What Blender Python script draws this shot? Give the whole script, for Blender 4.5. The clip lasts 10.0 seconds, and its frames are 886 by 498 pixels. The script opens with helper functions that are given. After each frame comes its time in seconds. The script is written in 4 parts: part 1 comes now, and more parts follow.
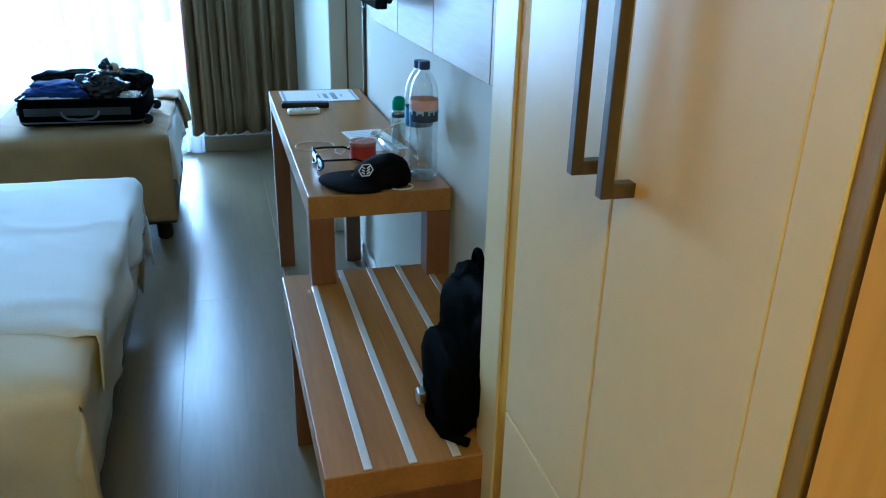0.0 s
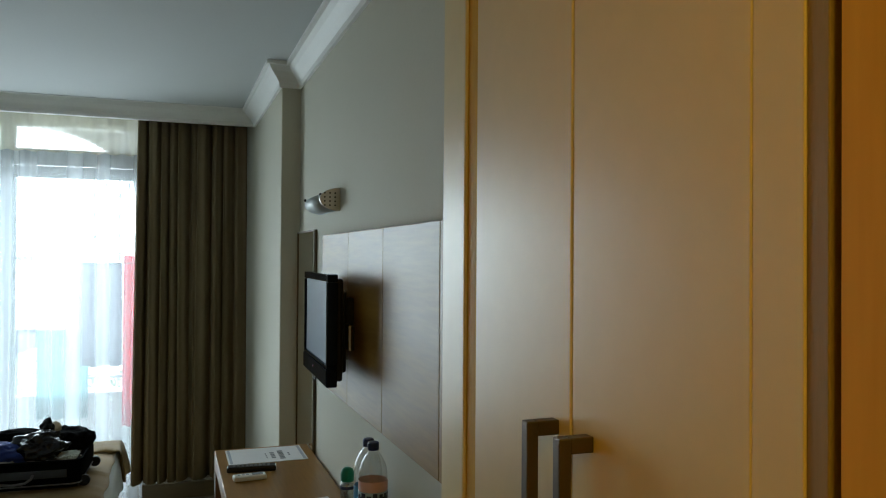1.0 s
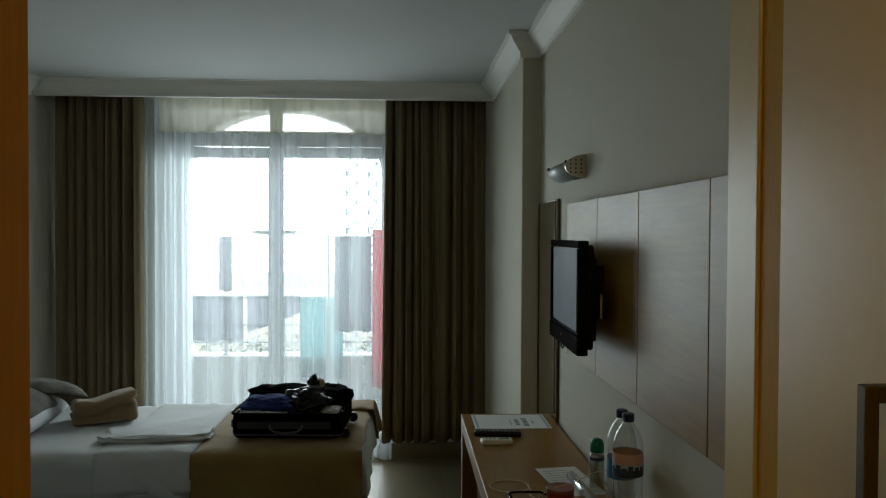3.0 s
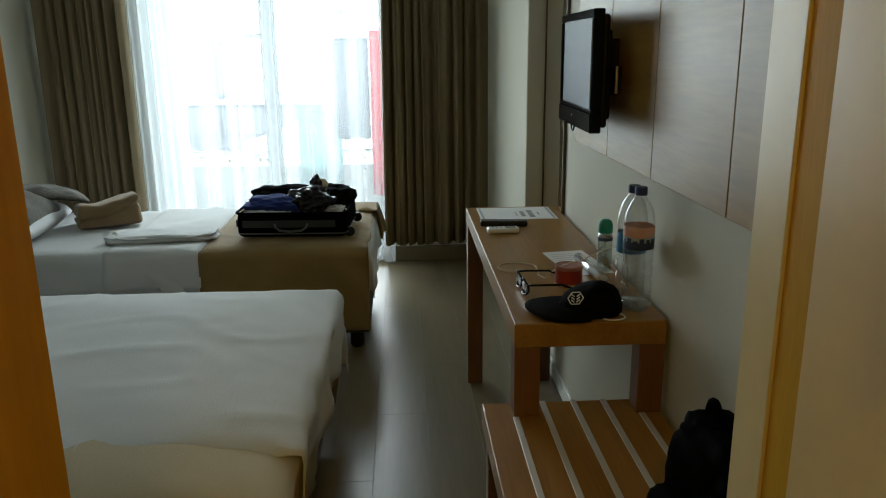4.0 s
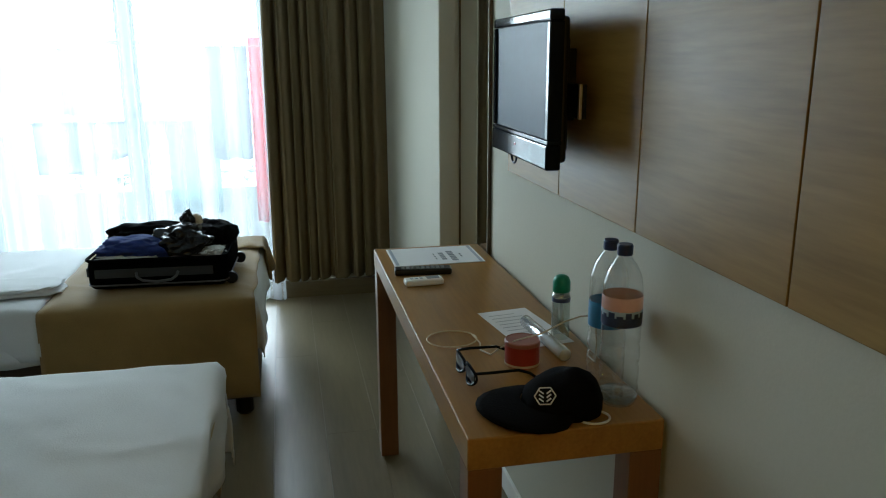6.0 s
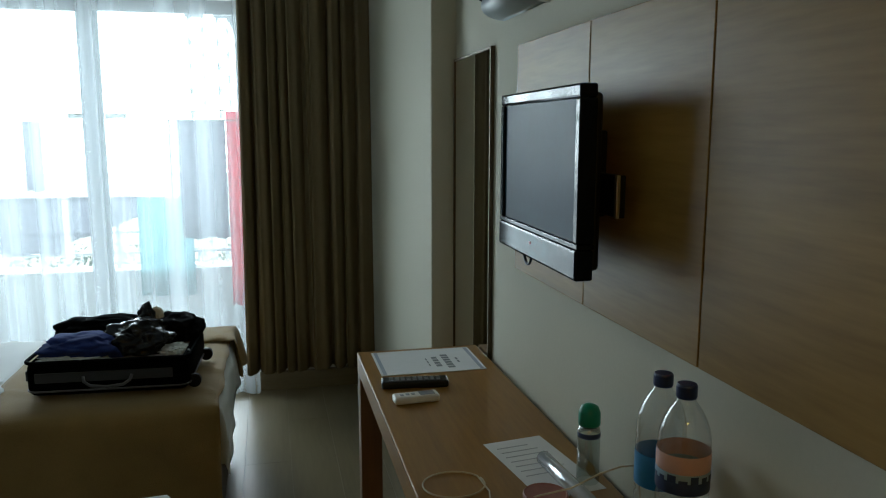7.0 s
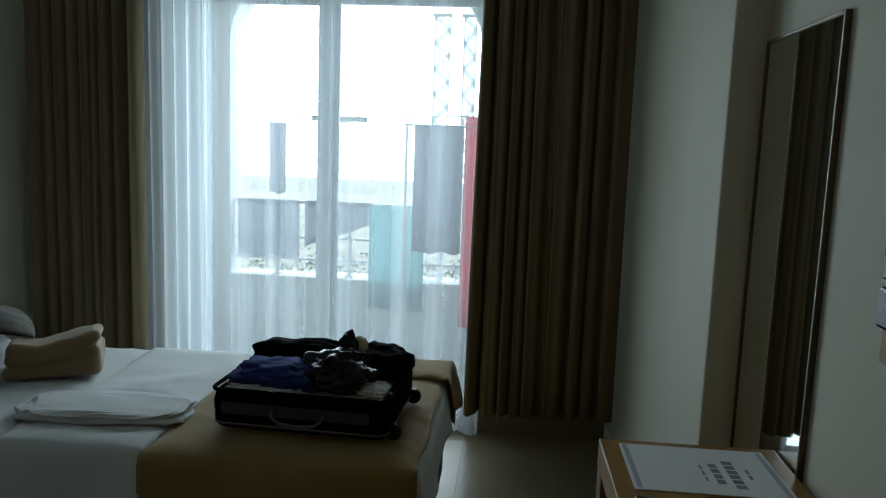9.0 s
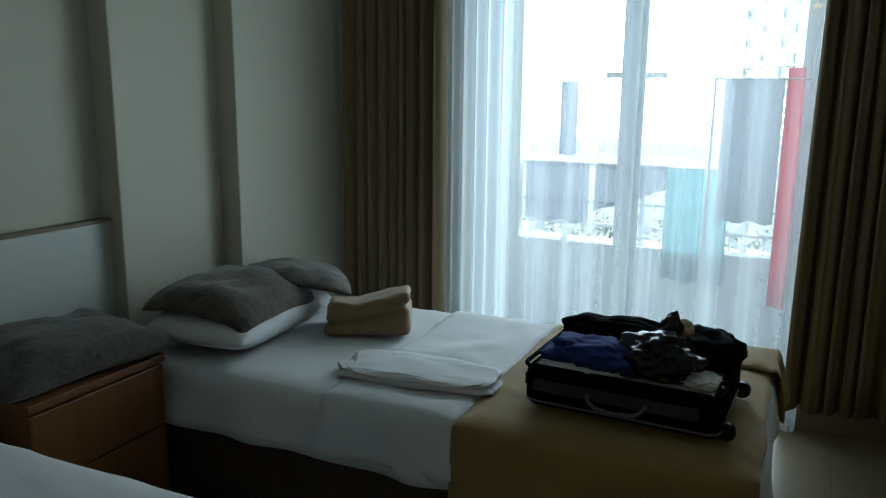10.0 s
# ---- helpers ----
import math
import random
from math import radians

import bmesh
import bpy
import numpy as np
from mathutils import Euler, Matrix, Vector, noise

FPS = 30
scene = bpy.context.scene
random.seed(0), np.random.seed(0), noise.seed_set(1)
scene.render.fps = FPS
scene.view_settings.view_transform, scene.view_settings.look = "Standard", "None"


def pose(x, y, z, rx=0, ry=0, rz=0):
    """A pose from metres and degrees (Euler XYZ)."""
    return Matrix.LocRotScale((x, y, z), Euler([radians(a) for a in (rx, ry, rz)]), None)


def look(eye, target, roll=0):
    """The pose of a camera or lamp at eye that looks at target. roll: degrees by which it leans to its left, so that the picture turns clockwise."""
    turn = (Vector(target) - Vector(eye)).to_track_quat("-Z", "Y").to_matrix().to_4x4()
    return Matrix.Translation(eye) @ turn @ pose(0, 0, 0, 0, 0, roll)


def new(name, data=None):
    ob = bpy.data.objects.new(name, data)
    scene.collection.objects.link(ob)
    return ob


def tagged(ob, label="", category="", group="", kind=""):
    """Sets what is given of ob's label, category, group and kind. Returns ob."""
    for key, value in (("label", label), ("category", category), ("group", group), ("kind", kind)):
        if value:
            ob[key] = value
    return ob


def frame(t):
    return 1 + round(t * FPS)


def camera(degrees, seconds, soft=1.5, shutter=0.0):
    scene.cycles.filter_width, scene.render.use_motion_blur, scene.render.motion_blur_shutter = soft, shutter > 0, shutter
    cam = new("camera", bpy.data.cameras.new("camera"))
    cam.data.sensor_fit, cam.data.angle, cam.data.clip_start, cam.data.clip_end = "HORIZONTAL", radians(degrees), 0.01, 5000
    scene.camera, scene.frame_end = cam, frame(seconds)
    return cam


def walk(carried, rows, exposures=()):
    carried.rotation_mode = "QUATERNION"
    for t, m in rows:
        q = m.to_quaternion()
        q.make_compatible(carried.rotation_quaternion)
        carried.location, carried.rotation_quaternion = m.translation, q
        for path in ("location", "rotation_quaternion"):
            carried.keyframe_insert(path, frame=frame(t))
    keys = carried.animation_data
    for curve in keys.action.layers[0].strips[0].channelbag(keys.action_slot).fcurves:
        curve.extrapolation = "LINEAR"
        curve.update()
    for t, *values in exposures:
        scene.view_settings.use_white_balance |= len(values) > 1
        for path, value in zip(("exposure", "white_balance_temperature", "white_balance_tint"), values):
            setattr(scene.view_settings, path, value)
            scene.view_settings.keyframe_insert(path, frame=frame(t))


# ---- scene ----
cam = camera(60.6, 10.0, soft=1.1)
PATH = [
    (0, (-0.513, -1.77, 1.347), (0.009, 0.003, 0.581), 1.4),
    (0.5, (-0.511, -1.77, 1.463), (0.157, 0.095, 1.187), 1.4),
    (1, (-0.514, -1.772, 1.522), (0.165, 0.11, 1.544), 0.4),
    (1.5, (-0.517, -1.753, 1.549), (0.041, 0.164, 1.663), -0.7),
    (2, (-0.529, -1.732, 1.548), (-0.265, 0.246, 1.679), -0.4),
    (2.2, (-0.536, -1.723, 1.538), (-0.332, 0.262, 1.675), 0.1),
    (3.3, (-0.575, -1.721, 1.461), (-0.495, 0.27, 1.29), 0.1),
    (3.5, (-0.577, -1.712, 1.435), (-0.505, 0.268, 1.167), 0.1),
    (4, (-0.59, -1.664, 1.375), (-0.491, 0.268, 0.867), -0.6),
    (4.5, (-0.546, -1.548, 1.331), (-0.43, 0.35, 0.709), -0.6),
    (5, (-0.531, -1.418, 1.318), (-0.414, 0.46, 0.641), -0.2),
    (5.5, (-0.599, -1.27, 1.36), (-0.326, 0.622, 0.774), 0.2),
    (6, (-0.614, -1.14, 1.38), (-0.222, 0.76, 0.893), -0.3),
    (6.2, (-0.6, -1.074, 1.399), (-0.164, 0.824, 0.944), -0.8),
    (7.3, (-0.577, -0.718, 1.397), (-0.154, 1.250, 1.132), 1.1),
    (7.5, (-0.577, -0.656, 1.394), (-0.177, 1.289, 1.154), 1.9),
    (8, (-0.589, -0.503, 1.382), (-0.189, 1.444, 1.156), 2.0),
    (8.5, (-0.538, -0.337, 1.378), (-0.285, 1.633, 1.144), 2.1),
    (9, (-0.554, -0.22, 1.365), (-0.723, 1.754, 1.09), 2.1),
    (9.5, (-0.675, -0.158, 1.369), (-1.147, 1.757, 1.041), 1.6),
    (10, (-0.753, -0.079, 1.361), (-1.574, 1.702, 0.967), 0.6),
]
EXPOSURES = [(0, 1.5, 3930, 0), (0.5, 0.35, 4900, 2), (1, 0.05, 5900, 3), (1.5, -0.25, 6200, 3), (2, -0.78, 6300, 3), (3.5, -0.74, 6300, 3), (4.5, 0.95, 6100, 3), (5.5, 0.78, 5600, 2), (6.2, 0.17, 5700, 1), (7.5, -0.32, 5900, 1), (8, -0.28, 5800, 1), (8.5, -0.55, 5700, 0), (9, -1.0, 5700, 0), (9.5, -0.92, 5650, 0), (10, -0.72, 5600, 0)]
walk(cam, [(t, look(eye, target, roll)) for t, eye, target, roll in PATH], EXPOSURES)

# ---------------------------------------------------------------- light
SUN_EL, SUN_AZ = radians(70), radians(25)
world = bpy.data.worlds.new("sky")
scene.world = world
world.use_nodes = True
wn = world.node_tree.nodes
sky = wn.new("ShaderNodeTexSky")
sky.sky_type, sky.sun_disc, sky.sun_elevation, sky.sun_rotation = "NISHITA", False, SUN_EL, SUN_AZ
sky.dust_density = 3.0
world.node_tree.links.new(sky.outputs[0], wn["Background"].inputs[0])
wn["Background"].inputs[1].default_value = 0.15
sun = new("sun", bpy.data.lights.new("sun", "SUN"))
sun.data.energy, sun.data.angle, sun.data.color = 4.0, radians(0.6), (1.0, 0.95, 0.87)
sd = Vector((math.sin(SUN_AZ) * math.cos(SUN_EL), math.cos(SUN_AZ) * math.cos(SUN_EL), math.sin(SUN_EL)))
sun.matrix_world = look((0, 8, 12), Vector((0, 8, 12)) - sd)
sky_lamp = new("daylight", bpy.data.lights.new("daylight", "AREA"))
sky_lamp.data.shape, sky_lamp.data.size, sky_lamp.data.size_y = "RECTANGLE", 1.44, 1.95
sky_lamp.data.energy, sky_lamp.data.color = 27.0, (0.90, 0.97, 1.0)
sky_lamp.matrix_world = look((-1.43, 3.255, 1.02), (-1.43, 0, 1.02))
sky_lamp.data.spread = radians(150)
arch_lamp = new("balcony_daylight", bpy.data.lights.new("balcony_daylight", "AREA"))
arch_lamp.data.shape, arch_lamp.data.size, arch_lamp.data.size_y = "RECTANGLE", 1.5, 1.6
arch_lamp.data.energy, arch_lamp.data.color = 30.0, (0.90, 0.97, 1.0)
arch_lamp.matrix_world = look((-1.53, 4.90, 1.65), (-1.5, 3.2, 1.2))
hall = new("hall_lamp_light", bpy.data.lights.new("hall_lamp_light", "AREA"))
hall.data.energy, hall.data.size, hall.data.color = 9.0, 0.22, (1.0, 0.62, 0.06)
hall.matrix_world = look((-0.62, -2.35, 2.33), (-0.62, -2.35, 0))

# ---------------------------------------------------------------- materials
def material(name, color, rough=0.6, metal=0.0, var=0.12, scale=6.0, grain=60.0, bump=0.1, stretch=(1, 1, 1), spec=0.5, crease=0.0, **more):
    """A surface whose colour varies at two scales and that has fine relief."""
    m = bpy.data.materials.new(name)
    m.use_nodes = True
    n, l = m.node_tree.nodes, m.node_tree.links
    p = n["Principled BSDF"]
    p.inputs["Roughness"].default_value, p.inputs["Metallic"].default_value = rough, metal
    p.inputs["Specular IOR Level"].default_value = spec
    for key, value in more.items():
        p.inputs[key.replace("_", " ")].default_value = value
    co = n.new("ShaderNodeTexCoord")
    mp = n.new("ShaderNodeMapping")
    mp.inputs["Scale"].default_value = stretch
    l.new(co.outputs["Object"], mp.inputs[0])
    big, fine = n.new("ShaderNodeTexNoise"), n.new("ShaderNodeTexNoise")
    big.inputs["Scale"].default_value, fine.inputs["Scale"].default_value = scale, grain
    big.inputs["Detail"].default_value = fine.inputs["Detail"].default_value = 4
    mix = n.new("ShaderNodeMix")
    mix.data_type = "FLOAT"
    mix.inputs[0].default_value = 0.45
    ramp = n.new("ShaderNodeValToRGB")
    a, b = ramp.color_ramp.elements
    a.position, b.position = 0.3, 0.7
    a.color = (*[c * (1 - var) for c in color], 1)
    b.color = (*[min(1, c * (1 + var)) for c in color], 1)
    for t in (big, fine):
        l.new(mp.outputs[0], t.inputs["Vector"])
    l.new(big.outputs["Fac"], mix.inputs[2]); l.new(fine.outputs["Fac"], mix.inputs[3])
    l.new(mix.outputs[0], ramp.inputs[0]); l.new(ramp.outputs[0], p.inputs["Base Color"])
    bp = n.new("ShaderNodeBump")
    bp.inputs["Strength"].default_value, bp.inputs["Distance"].default_value = bump, 0.003
    l.new(fine.outputs["Fac"], bp.inputs["Height"]); l.new(bp.outputs[0], p.inputs["Normal"])
    if crease:
        wr, b2 = n.new("ShaderNodeTexNoise"), n.new("ShaderNodeBump")
        wr.noise_type = "RIDGED_MULTIFRACTAL"
        wr.inputs["Scale"].default_value, wr.inputs["Detail"].default_value, wr.inputs["Distortion"].default_value = 3.2, 3, 0.8
        b2.inputs["Strength"].default_value, b2.inputs["Distance"].default_value = crease, 0.012
        l.new(co.outputs["Object"], wr.inputs["Vector"]); l.new(wr.outputs["Fac"], b2.inputs["Height"]); l.new(b2.outputs[0], bp.inputs["Normal"])
    return m


def wood(name, dark, light, rough=0.4, along="Y", ring=1.0, random_tone=0.0, bump=0.08, uneven=1.0, spec=0.5, warp=0.6):
    """Veneer: streaks drawn out along one axis, with slow bands."""
    m = bpy.data.materials.new(name)
    m.use_nodes = True
    n, l = m.node_tree.nodes, m.node_tree.links
    p = n["Principled BSDF"]
    p.inputs["Specular IOR Level"].default_value = spec
    co, mp = n.new("ShaderNodeTexCoord"), n.new("ShaderNodeMapping")
    s = {"X": (1.2, 14, 14), "Y": (14, 1.2, 14), "Z": (14, 14, 1.2)}[along]
    mp.inputs["Scale"].default_value = [v * ring for v in s]
    info = n.new("ShaderNodeObjectInfo")
    add = n.new("ShaderNodeVectorMath")
    l.new(co.outputs["Object"], add.inputs[0])
    sc = n.new("ShaderNodeVectorMath"); sc.operation = "SCALE"; sc.inputs["Scale"].default_value = 7.0
    cmb = n.new("ShaderNodeCombineXYZ")
    for i in range(3):
        l.new(info.outputs["Random"], cmb.inputs[i])
    l.new(cmb.outputs[0], sc.inputs[0]); l.new(sc.outputs[0], add.inputs[1]); l.new(add.outputs[0], mp.inputs[0])
    big, fine = n.new("ShaderNodeTexNoise"), n.new("ShaderNodeTexNoise")
    big.inputs["Scale"].default_value, big.inputs["Detail"].default_value, big.inputs["Distortion"].default_value = 1.0, 5, warp
    fine.inputs["Scale"].default_value, fine.inputs["Detail"].default_value = 9.0, 6
    l.new(mp.outputs[0], big.inputs["Vector"]); l.new(mp.outputs[0], fine.inputs["Vector"])
    mix = n.new("ShaderNodeMix"); mix.data_type = "FLOAT"; mix.inputs[0].default_value = 0.4
    l.new(big.outputs["Fac"], mix.inputs[2]); l.new(fine.outputs["Fac"], mix.inputs[3])
    ramp = n.new("ShaderNodeValToRGB")
    a, b = ramp.color_ramp.elements
    a.position, b.position = 0.32, 0.68
    a.color, b.color = (*dark, 1), (*light, 1)
    l.new(mix.outputs[0], ramp.inputs[0])
    hsv = n.new("ShaderNodeHueSaturation")
    mr = n.new("ShaderNodeMapRange")
    mr.inputs["To Min"].default_value, mr.inputs["To Max"].default_value = 1 - random_tone, 1 + random_tone
    l.new(info.outputs["Random"], mr.inputs[0]); l.new(mr.outputs[0], hsv.inputs["Value"])
    l.new(ramp.outputs[0], hsv.inputs["Color"]); l.new(hsv.outputs[0], p.inputs["Base Color"])
    rr = n.new("ShaderNodeMapRange")
    rr.inputs["To Min"].default_value, rr.inputs["To Max"].default_value = rough * (1 - 0.15 * uneven), rough * (1 + 0.2 * uneven)
    l.new(big.outputs["Fac"], rr.inputs[0]); l.new(rr.outputs[0], p.inputs["Roughness"])
    bp = n.new("ShaderNodeBump")
    bp.inputs["Strength"].default_value, bp.inputs["Distance"].default_value = bump, 0.002
    l.new(fine.outputs["Fac"], bp.inputs["Height"]); l.new(bp.outputs[0], p.inputs["Normal"])
    return m


def veil(name, color, clear, rib=140.0, gather=0.04, fine=0.02):
    """Thin woven net: part clear, part cloth that lets light through."""
    m = bpy.data.materials.new(name)
    m.use_nodes = True
    n, l = m.node_tree.nodes, m.node_tree.links
    n.remove(n["Principled BSDF"])
    out = n["Material Output"]
    d, t, tr = n.new("ShaderNodeBsdfDiffuse"), n.new("ShaderNodeBsdfTranslucent"), n.new("ShaderNodeBsdfTransparent")
    d.inputs[0].default_value = t.inputs[0].default_value = (*color, 1)
    a, b = n.new("ShaderNodeMixShader"), n.new("ShaderNodeMixShader")
    a.inputs[0].default_value = 0.6
    l.new(d.outputs[0], a.inputs[1]); l.new(t.outputs[0], a.inputs[2])
    co, no = n.new("ShaderNodeTexCoord"), n.new("ShaderNodeTexNoise")
    no.inputs["Scale"].default_value, no.inputs["Detail"].default_value = rib, 2
    l.new(co.outputs["Object"], no.inputs["Vector"])
    mp, band = n.new("ShaderNodeMapping"), n.new("ShaderNodeTexNoise")
    mp.inputs["Scale"].default_value = (12, 0, 0.05)
    band.inputs["Scale"].default_value, band.inputs["Detail"].default_value = 1.0, 1
    l.new(co.outputs["Object"], mp.inputs[0]); l.new(mp.outputs[0], band.inputs["Vector"])
    mr, wide, add = n.new("ShaderNodeMapRange"), n.new("ShaderNodeMapRange"), n.new("ShaderNodeMath")
    mr.inputs["To Min"].default_value, mr.inputs["To Max"].default_value = clear - fine, clear + fine
    wide.inputs["From Min"].default_value, wide.inputs["From Max"].default_value = 0.3, 0.7
    wide.inputs["To Min"].default_value, wide.inputs["To Max"].default_value = -gather, gather
    add.use_clamp = True
    l.new(no.outputs["Fac"], mr.inputs[0]); l.new(band.outputs["Fac"], wide.inputs[0])
    l.new(mr.outputs[0], add.inputs[0]); l.new(wide.outputs[0], add.inputs[1]); l.new(add.outputs[0], b.inputs[0])
    l.new(a.outputs[0], b.inputs[1]); l.new(tr.outputs[0], b.inputs[2]); l.new(b.outputs[0], out.inputs[0])
    return m


def clear_plastic(name, tint, rough=0.05, clear=0.86):
    m = bpy.data.materials.new(name)
    m.use_nodes = True
    n, l = m.node_tree.nodes, m.node_tree.links
    n.remove(n["Principled BSDF"])
    g, tr, mx, fr = n.new("ShaderNodeBsdfGlossy"), n.new("ShaderNodeBsdfTransparent"), n.new("ShaderNodeMixShader"), n.new("ShaderNodeLayerWeight")
    g.inputs["Roughness"].default_value, tr.inputs[0].default_value = rough, (*tint, 1)
    fr.inputs[0].default_value = 0.5
    pw = n.new("ShaderNodeMath"); pw.operation = "POWER"; pw.inputs[1].default_value = 3.5
    ad = n.new("ShaderNodeMath"); ad.operation = "MULTIPLY_ADD"; ad.inputs[1].default_value = 0.75; ad.inputs[2].default_value = 1 - clear
    l.new(fr.outputs["Facing"], pw.inputs[0]); l.new(pw.outputs[0], ad.inputs[0]); l.new(ad.outputs[0], mx.inputs[0])
    l.new(tr.outputs[0], mx.inputs[1]); l.new(g.outputs[0], mx.inputs[2]); l.new(mx.outputs[0], n["Material Output"].inputs[0])
    return m


M_WALL = material("wall_paint", (0.55, 0.53, 0.43), 0.75, var=0.03, scale=1.5, grain=160, bump=0.12)
M_CEIL = material("ceiling_paint", (0.54, 0.56, 0.55), 0.85, var=0.03, scale=1.2, grain=120, bump=0.08)
M_TRIMW = material("white_trim", (0.80, 0.80, 0.76), 0.5, var=0.03, scale=3, grain=80, bump=0.03)
M_PVC = material("white_plastic_frame", (0.72, 0.75, 0.78), 0.35, var=0.03, scale=2, grain=40, bump=0.01)
M_FLOOR = wood("grey_oak_laminate", (0.138, 0.112, 0.066), (0.192, 0.158, 0.096), 0.28, "Y", 0.6, 0.02, 0.0, 0.25, 0.5, 0.1)
M_SUB = material("dark_joint", (0.06, 0.05, 0.04), 0.7, var=0.1)
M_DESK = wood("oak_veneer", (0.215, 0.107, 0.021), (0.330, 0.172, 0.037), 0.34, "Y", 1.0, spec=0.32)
# upright-grained copy of the oak, its colour darkened for faces in shade
M_DESK_SHADED = wood("oak_veneer_shaded", (0.125, 0.050, 0.015), (0.185, 0.080, 0.026), 0.38, "Z", 1.0)
M_PANEL = wood("beech_panel", (0.195, 0.112, 0.022), (0.335, 0.205, 0.050), 0.42, "Y", 0.8, 0.05, spec=0.28)
M_CREAM = material("cream_laminate", (0.67, 0.57, 0.29), 0.37, var=0.04, scale=2, grain=30, bump=0.02)
M_EDGE = material("honey_wood_edge", (0.60, 0.35, 0.030), 0.55, var=0.12, scale=4, grain=40, stretch=(6, 6, 0.5), spec=0.06)
M_DUSK = material("olive_brown_wood", (0.17, 0.14, 0.085), 0.5, var=0.15, stretch=(0.5, 6, 6))
M_STRIP = material("pale_aluminium", (0.62, 0.62, 0.62), 0.38, 0.35, var=0.06, grain=120, stretch=(1, 0.1, 1))
M_HONEY = wood("honey_veneer", (0.50, 0.275, 0.018), (0.64, 0.37, 0.032), 0.5, "Z", 0.7, spec=0.1)
M_STEEL = material("brushed_steel", (0.55, 0.53, 0.50), 0.35, 1.0, var=0.08, grain=120, stretch=(1, 0.1, 1))
M_BRONZE = material("dull_bronze", (0.11, 0.085, 0.055), 0.42, 0.7, var=0.1)
M_BLACK = material("black_plastic", (0.008, 0.008, 0.009), 0.35, var=0.2, grain=200, bump=0.02, spec=0.25)
M_GLOSSB = material("piano_black", (0.006, 0.009, 0.015), 0.07, var=0.1, bump=0.0, spec=0.08)
M_SCREEN = material("dark_screen", (0.012, 0.044, 0.082), 0.30, var=0.1, bump=0.0, spec=0.03)
M_SHEET = material("white_cotton", (0.59, 0.605, 0.61), 0.85, var=0.05, scale=5, grain=240, bump=0.2, crease=0.75, Sheen_Weight=0.1)
M_BASE = material("cream_bed_cover", (0.50, 0.43, 0.29), 0.85, var=0.06, scale=4, grain=220, bump=0.25, crease=0.25)
M_RUNNER = material("brown_blanket", (0.225, 0.145, 0.043), 0.9, var=0.14, scale=7, grain=300, bump=0.4, crease=0.9, Sheen_Weight=0.2)
M_BEDBOX = material("dark_bed_base", (0.06, 0.04, 0.028), 0.6, var=0.2)
M_TAUPE = material("taupe_plush", (0.060, 0.052, 0.036), 0.95, var=0.75, scale=11, grain=60, bump=0.7, crease=0.5, Sheen_Weight=0.25)
M_DRAPE = material("taupe_drape", (0.195, 0.152, 0.087), 0.8, var=0.10, scale=8, grain=260, bump=0.3, stretch=(1, 1, 0.2), spec=0.2)
M_SHEER = veil("white_net", (0.84, 0.89, 0.93), 0.72, gather=0.12)
M_SHEERD = veil("gathered_net", (0.82, 0.87, 0.90), 0.50, gather=0.12)
M_MIRROR = material("mirror_glass", (0.75, 0.77, 0.75), 0.03, 1.0, var=0.0, bump=0.0)
M_PAPER = material("white_paper", (0.75, 0.75, 0.76), 0.7, var=0.03, bump=0.03)
M_INK = material("grey_print", (0.22, 0.23, 0.25), 0.7, var=0.05)
M_STUCCO = material("white_stucco", (0.76, 0.77, 0.78), 0.85, var=0.05, scale=3, grain=50, bump=0.5)
M_TILE = material("balcony_tile", (0.48, 0.51, 0.54), 0.5, var=0.08, scale=3)
M_GROUND = material("pale_ground", (0.42, 0.40, 0.34), 0.9, var=0.2, scale=0.4, grain=4)

# ---------------------------------------------------------------- helpers
def link(name, bm, mat, parent=None, smooth=False, label=""):
    me = bpy.data.meshes.new(name)
    bmesh.ops.recalc_face_normals(bm, faces=bm.faces[:])
    bm.to_mesh(me)
    bm.free()
    if smooth:
        me.polygons.foreach_set("use_smooth", [True] * len(me.polygons))
    if mat:
        me.materials.append(mat)
    ob = new(name, me)
    if parent:
        ob.parent = parent
        ob.matrix_parent_inverse = parent.matrix_basis.inverted()
    if label:
        ob["label"] = label
    return ob


def part(name, bm, mat, parent, label="", smooth=False):
    return link(name, bm, mat, parent, smooth, label)


def thing(name, at, label, category, group=""):
    ob = new(name)
    ob.empty_display_size = 0.05
    ob.matrix_basis = Matrix.Translation(at)
    return tagged(ob, label, category, group)


def add_box(bm, x0, x1, y0, y1, z0, z1, bevel=0.0, seg=2, m=None):
    r = bmesh.ops.create_cube(bm, size=1)
    vs = r["verts"]
    bmesh.ops.transform(bm, verts=vs, matrix=Matrix.Translation(((x0 + x1) / 2, (y0 + y1) / 2, (z0 + z1) / 2)) @ Matrix.Diagonal((abs(x1 - x0), abs(y1 - y0), abs(z1 - z0), 1)))
    if bevel:
        es = list({e for v in vs for e in v.link_edges})
        g = bmesh.ops.bevel(bm, geom=es, offset=bevel, segments=seg, profile=0.5, affect="EDGES")
        vs = list({v for f in g["faces"] for v in f.verts} | {v for v in vs if v.is_valid})
    if m is not None:
        bmesh.ops.transform(bm, verts=vs, matrix=m)
    return vs


def box(x0, x1, y0, y1, z0, z1, bevel=0.0, seg=2, m=None):
    bm = bmesh.new()
    add_box(bm, x0, x1, y0, y1, z0, z1, bevel, seg, m)
    return bm


